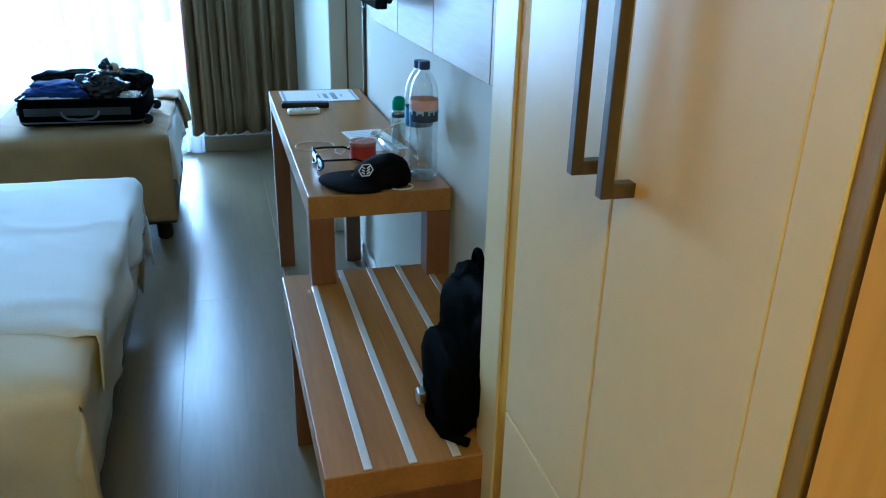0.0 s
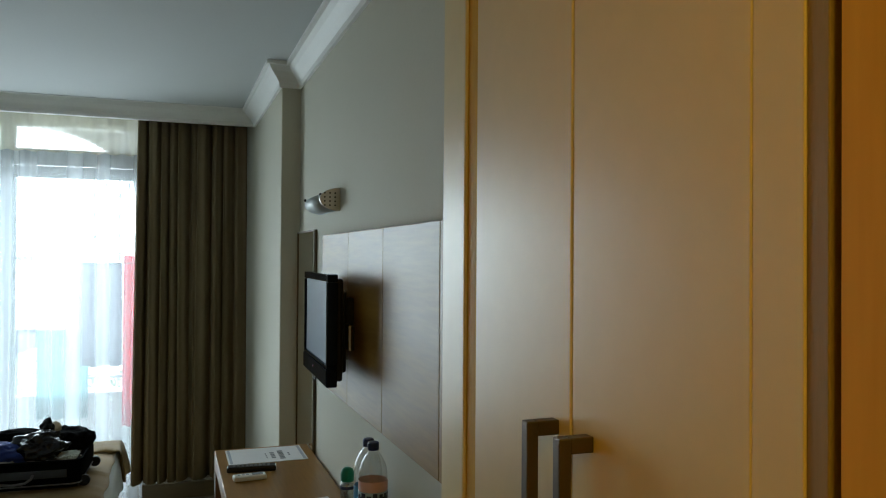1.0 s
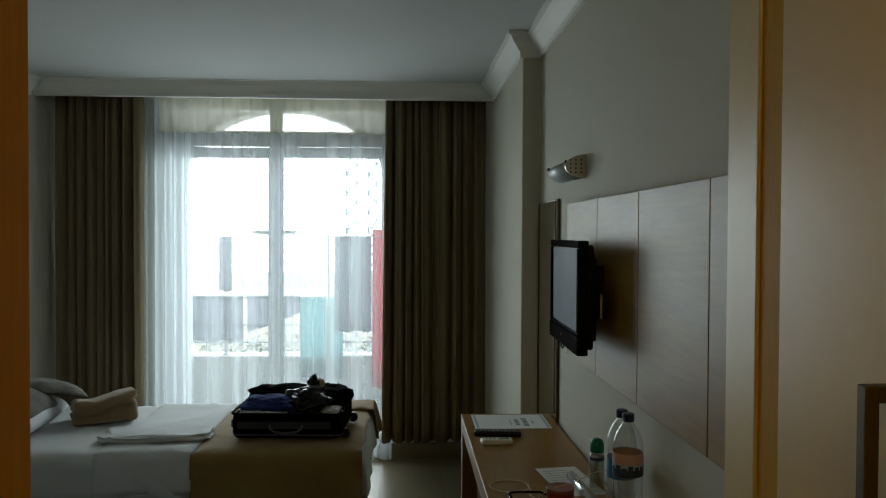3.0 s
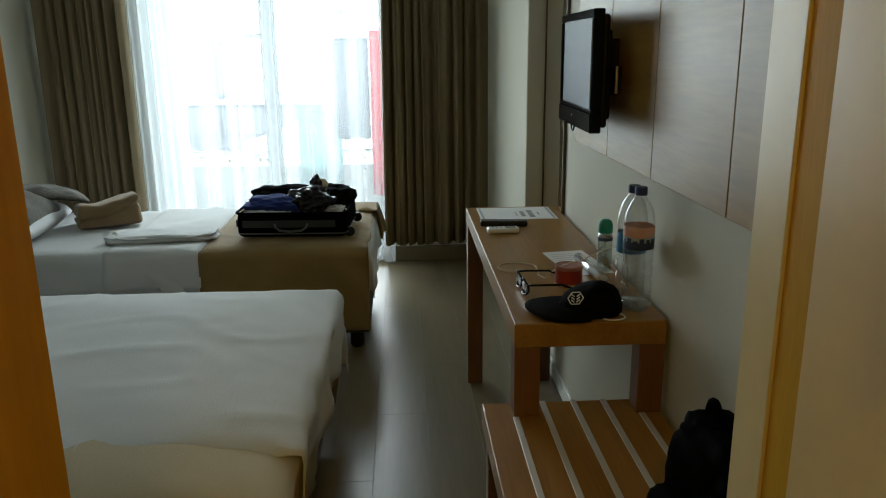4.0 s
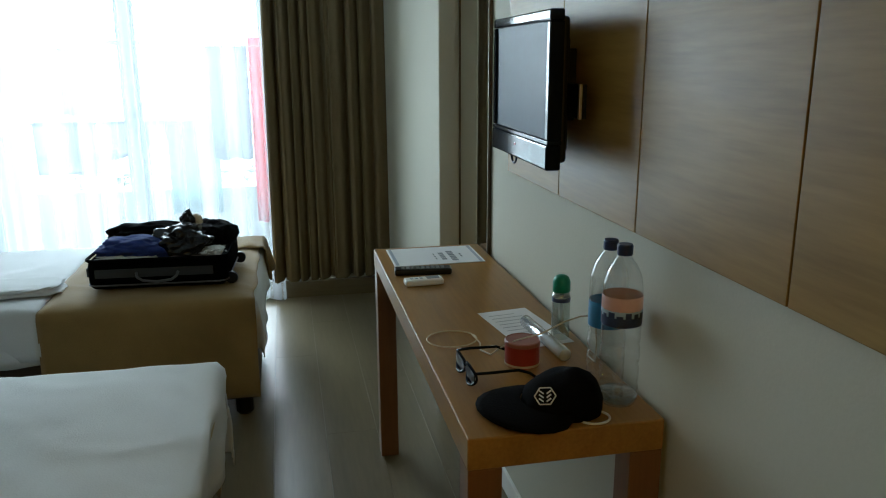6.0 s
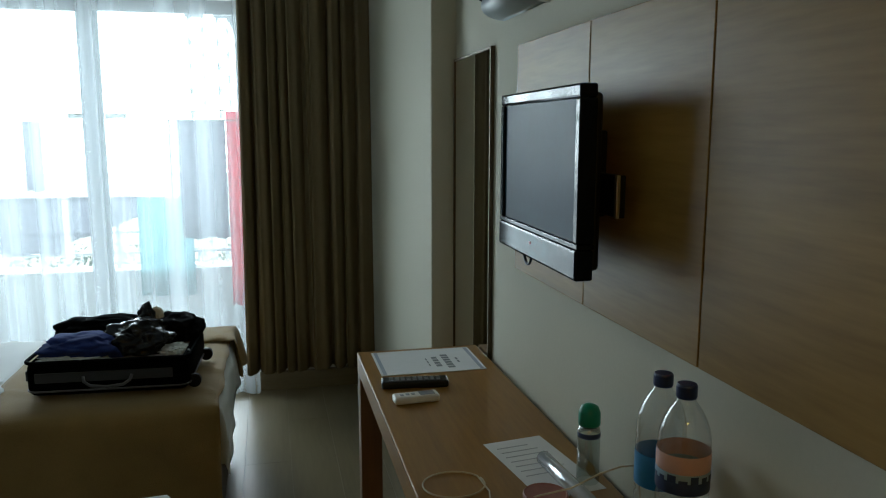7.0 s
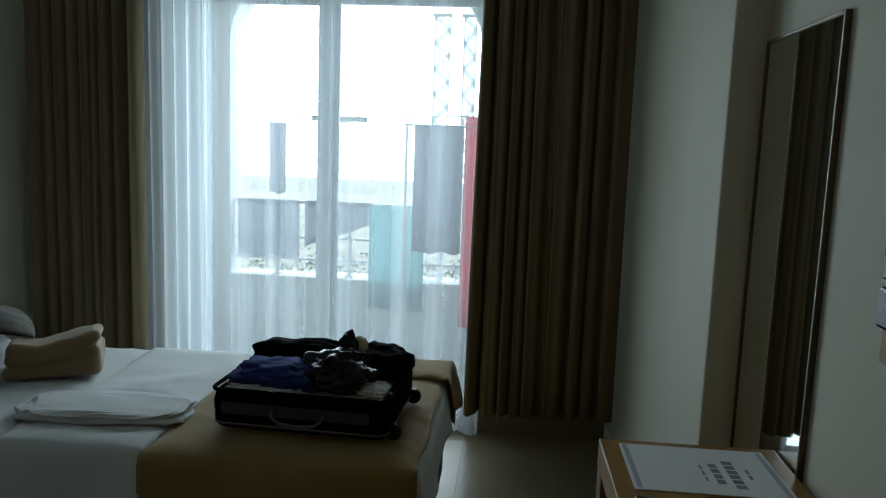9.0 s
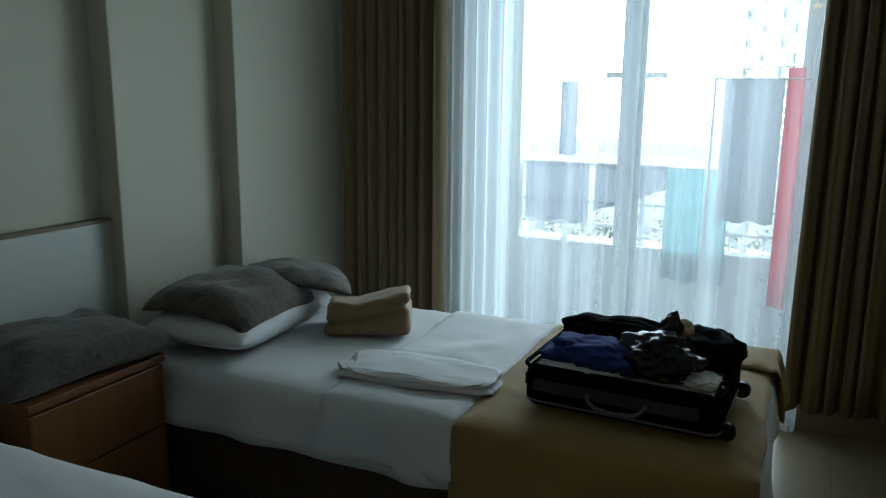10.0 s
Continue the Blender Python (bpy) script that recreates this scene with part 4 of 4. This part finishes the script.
part("bridge", moved(tube([(0, -0.006, 0.006), (-0.002, 0, 0.009), (0, 0.006, 0.006)], 0.0024), fm), M_GLOSSB, sg, smooth=True)

cord = thing("cable", (-0.2, 0.42, DZ), "thin cream cable lying in a loop on the desk", "cable")
pts = [(-0.262 + 0.058 * math.cos(a), 0.470 + 0.052 * math.sin(a), DZ + 0.0025) for a in [math.pi * (0.1 - 1.95 * i / 26) for i in range(27)]]
pts += [(-0.205, 0.43, DZ + 0.0025), (-0.215, 0.39, DZ + 0.0025), (-0.200, 0.355, DZ + 0.003), (-0.188, 0.325, DZ + 0.03), (-0.165, 0.285, DZ + 0.060), (-0.12, 0.26, DZ + 0.080), (-0.075, 0.245, DZ + 0.108), (-0.045, 0.237, DZ + 0.120), (-0.020, 0.236, DZ + 0.119), (-0.006, 0.25, DZ + 0.105), (0.004, 0.262, DZ + 0.05), (0.006, 0.27, DZ + 0.0025), (0.004, 0.31, DZ + 0.0025)]
part("cord", tube(pts, 0.0017, 6), M_CORD, cord, smooth=True)
ringt = thing("plastic_ring", (-0.085, 0.035, DZ), "thin white plastic ring under the cap", "ring")
part("ring", tube([(-0.098 + 0.030 * math.cos(a), 0.030 + 0.026 * math.sin(a), DZ + 0.0025) for a in [2 * math.pi * i / 28 for i in range(28)]], 0.0022, 6, True), M_WHITEP, ringt, smooth=True)

card = thing("hotel_card", (-0.15, 1.22, DZ), "white information card with a grey border and heading", "paper")
CX0, CX1, CY0, CY1 = -0.300, -0.008, 1.125, 1.341
part("sheet", box(CX0, CX1, CY0, CY1, DZ + 0.0004, DZ + 0.0022, 0.0003), M_PAPER, card)
M_BORDER = material("grey_blue_border", (0.36, 0.40, 0.47), 0.7)
for b in ((CX0 + 0.006, CX0 + 0.016, CY0 + 0.006, CY1 - 0.006), (CX1 - 0.016, CX1 - 0.006, CY0 + 0.006, CY1 - 0.006)):
    part("border", box(*b, DZ + 0.0023, DZ + 0.0027), M_BORDER, card)
for x, y0, y1, w in ((-0.098, 1.155, 1.285, 0.020), (-0.130, 1.172, 1.268, 0.016), (-0.068, 1.20, 1.25, 0.006), (-0.155, 1.18, 1.26, 0.004)):
    k = max(1, int((y1 - y0) / 0.021))
    for i in range(k):
        part("heading_bar", box(x - w / 2, x + w / 2, y0 + (y1 - y0) * i / k, y0 + (y1 - y0) * (i + 0.72) / k, DZ + 0.0023, DZ + 0.0027), M_INK, card)

rem = thing("remote_control", (-0.23, 1.03, DZ), "black television remote control on the desk", "remote")
rmx = Matrix.Translation((-0.228, 1.032, DZ)) @ Matrix.Rotation(radians(-6), 4, "Z")
part("body", box(-0.086, 0.086, -0.023, 0.023, 0.0005, 0.020, 0.006, 3, m=rmx), M_BLACK, rem)
for i in range(9):
    for j in range(3):
        part("key", box(-0.066 + 0.015 * i, -0.056 + 0.015 * i, -0.014 + 0.0105 * j, -0.0075 + 0.0105 * j, 0.0202, 0.0218, 0.0006, 1, m=rmx), M_INK, rem)
acr = thing("remote_control", (-0.245, 0.92, DZ), "small white air-conditioner remote with a grey display", "remote")
am = Matrix.Translation((-0.246, 0.922, DZ)) @ Matrix.Rotation(radians(4), 4, "Z")
part("body", box(-0.056, 0.056, -0.021, 0.021, 0.0005, 0.019, 0.006, 3, m=am), M_WHITEP, acr)
part("display", box(0.008, 0.045, -0.013, 0.013, 0.0192, 0.0200, 0.0003, 1, m=am), M_INK, acr, "grey display")
for i in range(3):
    part("key", box(-0.040 + 0.014 * i, -0.031 + 0.014 * i, -0.006, 0.004, 0.0192, 0.0208, 0.0006, 1, m=am), M_BORDER, acr)

# ---------------------------------------------------------------- things on the beds
TOPB = 0.541
M_CASE = material("dark_grey_plastic", (0.09, 0.09, 0.095), 0.4)
case = thing("suitcase", (-1.10, 1.95, TOPB), "open black suitcase packed with clothes on the bed runner", "suitcase")
sm = Matrix.Translation((-1.098, 1.955, TOPB)) @ Matrix.Rotation(radians(-3), 4, "Z")
SX, SY, SH = 0.252, 0.205, 0.125
bm = bmesh.new()
add_box(bm, -SX, SX, -SY, SY, 0.006, SH, 0.03, 4, m=sm)
tops = [f for f in bm.faces if f.calc_center_median().z > TOPB + SH - 0.004]
bmesh.ops.delete(bm, geom=tops, context="FACES")
bm.normal_update()
bmesh.ops.solidify(bm, geom=bm.faces[:], thickness=0.006)
part("shell", bm, M_NYLON, case, "black nylon shell", smooth=True)
def band(z, r, mat, nm, grow=0.002):
    pts = []
    c = 0.035
    for cx, cy, a0 in ((SX - c, SY - c, 0), (-SX + c, SY - c, 90), (-SX + c, -SY + c, 180), (SX - c, -SY + c, 270)):
        pts += [(cx + (c + grow) * math.cos(radians(a0 + 15 * k)), cy + (c + grow) * math.sin(radians(a0 + 15 * k)), z) for k in range(7)]
    part(nm, moved(tube(pts, r, 8, True), sm), mat, case, smooth=True)
band(SH - 0.004, 0.006, M_NYLON, "rim")
band(0.026, 0.003, M_CASE, "piping", 0.001)
part("front_band", box(-SX + 0.03, SX - 0.05, -SY - 0.005, -SY + 0.0, 0.055, 0.088, 0.002, m=sm), material("grey_nylon", (0.035, 0.037, 0.04), 0.6, grain=200, spec=0.2), case, "grey fabric band")
part("handle", moved(tube([(-0.075, -SY - 0.004, 0.072), (-0.07, -SY - 0.016, 0.058), (-0.05, -SY - 0.020, 0.045), (0.0, -SY - 0.022, 0.040), (0.05, -SY - 0.020, 0.045), (0.07, -SY - 0.016, 0.058), (0.075, -SY - 0.004, 0.072)], 0.005), sm), M_CASE, case, "grey curved carry handle", smooth=True)
for x, y in ((SX + 0.006, -SY + 0.05), (SX + 0.006, SY - 0.05)):
    part("wheel", moved(lathe([(0.018, -0.011), (0.023, -0.008), (0.023, 0.008), (0.018, 0.011)], 20), sm @ Matrix.Translation((x + 0.004, y, 0.0245)) @ Matrix.Rotation(radians(90), 4, "X")), M_BLACK, case)
part("side_foot", box(-SX - 0.012, -SX + 0.002, -SY + 0.04, -SY + 0.07, 0.05, 0.085, 0.004, m=sm), M_BLACK, case)
part("lining", box(-SX + 0.012, SX - 0.012, -SY + 0.012, SY - 0.012, 0.085, 0.108, 0.008, m=sm), material("pale_lining", (0.30, 0.26, 0.27), 0.7, var=0.3, scale=25), case, "pale crumpled lining")
def packed(nm, label, cat, s, at, seed, mat, rough=0.3, freq=1.8, turn=0.0, power=0.9):
    p = sm @ Vector(at)
    ob = tagged(link(nm, lump(*s, p, seed, rough, freq, 0.5, 5, power, turn), mat, None, True), label, cat, "packed clothes")
    return ob
packed("folded_shirt", "folded navy blue cotton shirt in the suitcase", "clothes", (0.135, 0.085, 0.050), (-0.10, -0.085, 0.104), 4, M_NAVY, 0.28, 1.9)
packed("black_trousers", "folded black trousers at the back of the suitcase", "clothes", (0.20, 0.085, 0.062), (-0.05, 0.09, 0.104), 9, M_CLOTHB, 0.25, 1.6)
packed("black_jacket", "folded black jacket in the corner of the suitcase", "clothes", (0.09, 0.10, 0.058), (0.165, 0.085, 0.110), 12, M_CLOTHB, 0.25, 1.7)
packed("white_shirt", "crumpled white shirt edge in the suitcase", "clothes", (0.10, 0.04, 0.012), (-0.12, -0.150, 0.106), 15, M_SHEET, 0.4, 3.0)
packed("grey_shirt", "crumpled pale grey shirt at the suitcase's side", "clothes", (0.045, 0.06, 0.014), (0.190, -0.08, 0.106), 16, M_SHEET, 0.4, 3.0)
pb = thing("plastic_bag", sm @ Vector((0.075, -0.04, 0.11)), "crumpled glossy black plastic bag on the clothes", "bag")
part("bag", lump(0.110, 0.090, 0.068, sm @ Vector((0.075, -0.05, 0.106)), 21, 0.36, 1.7, 0.5, 5), M_FILM, pb, smooth=True)
bm = lump(0.028, 0.024, 0.040, sm @ Vector((0.090, -0.01, 0.195)), 23, 0.35, 2.0, 0.6, 4)
part("knot", bm, M_FILM, pb, smooth=True)
packed("beige_pouch", "small beige pouch behind the plastic bag", "pouch", (0.022, 0.018, 0.024), (0.120, 0.01, 0.205), 31, M_CORD, 0.2, 2.0)

tw = thing("folded_towel", (-1.69, 1.85, 0.53), "white towel folded flat on the bed", "towel")
part("cloth", lump(0.245, 0.110, 0.020, (-1.725, 1.870, 0.535), 6, 0.13, 1.9, 0.5, 5, 0.48, radians(4)), M_SHEET, tw, smooth=True)
ov = thing("folded_sheet", (-1.7, 2.1, 0.53), "second white sheet spread over the bed beside the runner", "sheet")
part("cloth", draped(-1.925, -1.50, B2[2] - 0.012, B2[3] + 0.008, 0.532, (0, 0, 0.190, 0.15), 0.010, 0.025, 0.026, 22, 0.004), M_SHEET, ov, smooth=True)

def pillow(nm, sx, sy, sz, at, rot, mat, label, seed, rough=0.10, sag=0.0, n=26, round_off=0.08):
    """A stuffed cover: two sides that meet in a seam, plump in the middle, with drawn-out corners."""
    off = Vector((seed, seed * 2.1, seed * 0.3))
    bm = bmesh.new()
    top, low = [], []
    for j in range(n + 1):
        for i in range(n + 1):
            u, v = math.sin(math.pi / 2 * (2 * i / n - 1)), math.sin(math.pi / 2 * (2 * j / n - 1))
            rim = i in (0, n) or j in (0, n)
            inset = 1 - round_off * (u * v) ** 4
            p = Vector((u * sx * inset * (1 - 0.05 * (1 - v * v)), v * sy * inset * (1 - 0.04 * (1 - u * u)), 0))
            plump = ((1 - u ** 4) * (1 - v ** 4)) ** 0.55
            q = Vector((u * 1.6, v * 1.9, 0))
            dent = 1 + 2.2 * rough * noise.noise(q + off) + rough * noise.noise(q * 3 + off)
            ripple = 0.007 * noise.noise(Vector((u * 6, v * 6, 4)) + off) * (1 - plump * 0.5)
            wave = 0.014 * noise.noise(Vector((u * 1.4, v * 1.4, 8)) + off) - sag * (abs(u) ** 3 * 0.6 + abs(v) ** 3 * 0.6)
            top.append(bm.verts.new(p + Vector((0, 0, sz * plump * dent + ripple + wave))))
            low.append(top[-1] if rim else bm.verts.new(p + Vector((0, 0, -0.8 * sz * plump + wave))))
    for grid in (top, low):
        for j in range(n):
            for i in range(n):
                k = j * (n + 1) + i
                bm.faces.new((grid[k], grid[k + 1], grid[k + n + 2], grid[k + n + 1]))
    t = thing(nm, at, label, "pillow", "pillows")
    part("cover", moved(bm, Matrix.Translation(at) @ Euler([radians(a) for a in rot]).to_matrix().to_4x4()), mat, t, smooth=True)
    return t
pillow("pillow", 0.205, 0.330, 0.074, (-2.490, 2.010, 0.592), (0, 2, 5), M_SHEET, "plump white pillow on the bed", 2, 0.06)
pillow("cushion", 0.215, 0.275, 0.058, (-2.505, 1.985, 0.682), (-3, 5, 5), M_TAUPE, "taupe plush cushion on top of the white pillow", 5, 0.14, 0.052)
pillow("cushion", 0.21, 0.235, 0.036, (-2.475, 2.300, 0.680), (-5, 8, 36), M_TAUPE, "taupe plush cushion behind the pillow", 8, 0.22, 0.030)
pillow("cushion", 0.225, 0.27, 0.055, (-2.685, 1.375, 0.622), (2, 3, -5), M_TAUPE, "taupe plush cushion lying on the nightstand", 11, 0.18, 0.012, round_off=0.0)
fb = thing("folded_blanket", (-2.05, 2.22, 0.53), "light brown blanket folded in a heap on the bed", "blanket")
def folded_throw(sx, sy, h):
    """A soft throw folded to a thick pad, one end higher, its side creased by the fold."""
    bm = bmesh.new()
    add_box(bm, -sx, sx, -sy, sy, 0, h, h * 0.17, 3)
    bmesh.ops.subdivide_edges(bm, edges=[e for e in bm.edges if e.calc_length() > 0.03], cuts=12, use_grid_fill=True)
    for v in bm.verts:
        p = v.co.copy()
        u, w, up = p.x / sx, p.y / sy, p.z / h
        n1 = noise.noise(Vector((p.x * 6, p.y * 6, p.z * 7 + 3)))
        n2 = noise.noise(Vector((p.x * 15 + 9 * p.z, p.y * 15, p.z * 11 + 8)))
        rise = 0.80 + 0.24 * max(-0.3, u) + 0.05 * u * u - 0.10 * max(0, w)
        crease = 0.016 * max(0, 1 - 9 * abs(up - 0.50 - 0.16 * u))
        v.co = Vector((p.x * (1 - 0.06 * up) - crease * u + 0.014 * n1, p.y * (1 - 0.22 * up) - crease * w + 0.010 * n2, p.z * rise + up * (0.014 * n1 + 0.007 * n2)))
    return bm
part("cloth", moved(folded_throw(0.155, 0.125, 0.145), Matrix.Translation((-2.105, 2.225, 0.535)) @ Matrix.Rotation(radians(26), 4, "Z")), material("light_brown_blanket", (0.22, 0.145, 0.065), 0.9, var=0.12, scale=8, grain=300, bump=0.4, crease=0.5, Sheen_Weight=0.3), fb, smooth=True)

# ---------------------------------------------------------------- balcony things
M_GREYC = veil("grey_cotton", (0.33, 0.34, 0.39), 0.12)
M_MINT = material("pale_mint_cloth", (0.80, 0.86, 0.85), 0.9, var=0.1)
M_LACE = veil("white_lace", (0.60, 0.63, 0.65), 0.28, 60.0)
M_TEAL = veil("teal_towel", (0.36, 0.56, 0.58), 0.10)
M_REDC = veil("red_cotton", (0.88, 0.06, 0.13), 0.05)
rail = thing("balcony_railing", (-1.5, 4.5, 0.5), "thin white metal railing on the balcony parapet", "railing")
for z in (0.60, 0.74, 0.965):
    part("rail", tube([(AX0 + 0.001, 4.50, z), (AX1 - 0.001, 4.50, z)], 0.010), M_PVC, rail, smooth=True)
for x in (-2.02, -1.555, -1.10):
    part("post", tube([(x, 4.50, 0.4995), (x, 4.50, 0.955)], 0.014), M_PVC, rail, smooth=True)
    part("foot", moved(lathe([(0.03, 0), (0.03, 0.008), (0.018, 0.016)], 16), Matrix.Translation((x, 4.50, 0.4995))), M_PVC, rail)
def hung(nm, label, x0, x1, y, z0, z1, mat, folds=2.0, depth=0.012, seed=1, skew=0.0, thick=0.008):
    t = thing(nm, ((x0 + x1) / 2, y, z1), label, "laundry", "drying laundry")
    bm = hanging(x0, x1, y, z0, z1, folds, depth, seed, thick, rows=8, per=9)
    if skew:
        for v in bm.verts:
            k = (z1 - v.co.z) / (z1 - z0)
            v.co.z += skew * k * (v.co.x - x0) / (x1 - x0)
    part("cloth", bm, mat, t, smooth=True)
    return t
hung("hanging_cloth", "dark grey cloth drying over the balcony railing", -2.285, -1.88, 4.478, 0.61, 0.977, M_GREYC, 2.2, 0.006, 4)
hung("hanging_shirt", "dark grey shirt drying over the balcony railing", -1.845, -1.42, 4.478, 0.68, 0.977, M_GREYC, 2.5, 0.006, 5, 0.16)
hung("hanging_towel", "teal towel drying over the balcony railing", -1.41, -1.07, 4.370, 0.33, 0.972, M_TEAL, 2.0, 0.010, 6)
rack = thing("clothes_rack", (-0.95, 4.15, 0), "thin metal clothes rack with wet clothes on the balcony", "rack")
for y in (4.08, 4.15, 4.22):
    part("bar", tube([(-1.17, y, 1.465), (-0.66, y, 1.465)], 0.004), M_STEEL, rack, smooth=True)
for x in (-1.16, -0.67):
    part("leg", tube([(x, 4.24, -0.0295), (x, 4.15, 1.47), ], 0.007), M_STEEL, rack, smooth=True)
    part("leg", tube([(x, 4.06, -0.0295), (x, 4.15, 1.47)], 0.007), M_STEEL, rack, smooth=True)
hung("hanging_trousers", "grey trousers hanging on the clothes rack", -1.12, -0.835, 4.150, 0.73, 1.462, M_GREYC, 2.0, 0.018, 7)
hung("hanging_cloth", "bright red cloth hanging on the clothes rack", -0.825, -0.745, 4.105, 0.30, 1.52, M_REDC, 1.0, 0.014, 9)
line = thing("clothes_line", (-1.7, 4.45, 1.5), "thin line with a dark garment across the balcony arch", "clothes line")
part("cord", tube([(AX0 - 0.01, 4.45, 1.535), (-1.9, 4.45, 1.505), (-1.4, 4.45, 1.505), (AX1 + 0.01, 4.45, 1.54)], 0.003), M_CORD, line, smooth=True)
hung("hanging_shirt", "dark shirt on the line across the balcony arch", -2.07, -1.965, 4.45, 1.02, 1.46, M_GREYC, 1.2, 0.012, 12)
hung("hanging_cloth", "pale green cloth folded over the line", -1.80, -1.45, 4.45, 1.475, 1.51, M_MINT, 1.5, 0.008, 13)
def lattice(x0, x1, y, z0, z1):
    t = thing("lattice_strip", ((x0 + x1) / 2, y, z0), "white openwork trellis post on the balcony", "trellis", "trellis posts")
    bm = bmesh.new()
    for x in (x0, x1):
        add_box(bm, x - 0.006, x + 0.006, y - 0.006, y + 0.006, z0, z1)
    part("frame", bm, M_LACE, t)
    n = int((z1 - z0) / 0.075)
    h = (z1 - z0) / n
    for i in range(n):
        s = 1 if i % 2 else -1
        ang = math.atan2(h, (x1 - x0) * s)
        ln = math.hypot(h, x1 - x0)
        part("slat", box(-ln / 2, ln / 2, -0.004, 0.004, -0.014, 0.014, m=Matrix.Translation(((x0 + x1) / 2, y, z0 + (i + 0.5) * h)) @ Matrix.Rotation(-ang, 4, "Y")), M_LACE, t)
    part("cap", box(x0 - 0.02, x1 + 0.01, y - 0.012, y + 0.012, z1, z1 + 0.02, 0.003), M_PVC, t)
lattice(-1.055, -0.965, 4.53, 0.4995, 2.13)
lattice(-0.875, -0.805, 4.53, 0.4995, 2.13)
planter = thing("planter_box", (-1.6, 4.78, 0.4), "low planter with green leaves outside the railing", "plant")
part("trough", box(-2.30, -0.78, 4.62, 4.80, 0.30, 0.475, 0.008), M_STUCCO, planter)
bm = bmesh.new()
rnd = random.Random(5)
for k in range(420):
    c = Vector((rnd.uniform(-2.28, -0.8), rnd.uniform(4.65, 4.78), 0.49 + rnd.random() ** 1.6 * 0.15))
    s = rnd.uniform(0.012, 0.026)
    m = Matrix.Translation(c) @ Euler((rnd.uniform(-1, 1), rnd.uniform(-1, 1), rnd.uniform(0, 6.3))).to_matrix().to_4x4()
    v = [bm.verts.new(m @ Vector(p)) for p in ((-s, 0, 0), (0, s * 0.5, 0.004), (s, 0, 0), (0, -s * 0.5, 0.004))]
    bm.faces.new(v)
part("leaves", bm, material("green_leaf", (0.06, 0.11, 0.035), 0.6, var=0.4, scale=30), planter, "small green leaves")

# ---------------------------------------------------------------- floor boards
floor = structure("floor", box(XA - 0.1, 0.25, -3.5, YB + 0.2, -0.0105, -0.0095), M_SUB, "grey-brown oak laminate floor with a soft gloss")
PW, PL = 0.193, 1.285
plank_mesh = None
i = 0
x = 0.25 - PW
while x > XA - 0.1:
    y = -3.5 - (i * 0.47) % PL
    while y < YB + 0.2:
        y0, y1 = max(y, -3.5), min(y + PL, YB + 0.2)
        if y1 - y0 > 0.02:
            if y0 == y and y1 == y + PL and plank_mesh:
                ob = new("plank", plank_mesh)
                ob.location = (x, y, 0)
                ob.parent = floor
            else:
                ob = link("plank", box(0.0003, PW - 0.0003, y0 - y + 0.0003, y1 - y - 0.0003, -0.009, 0, 0.0004, 1), M_FLOOR)
                ob.location = (x, y, 0)
                ob.parent = floor
                if y0 == y and y1 == y + PL:
                    plank_mesh = ob.data
        y += PL
    x -= PW
    i += 1
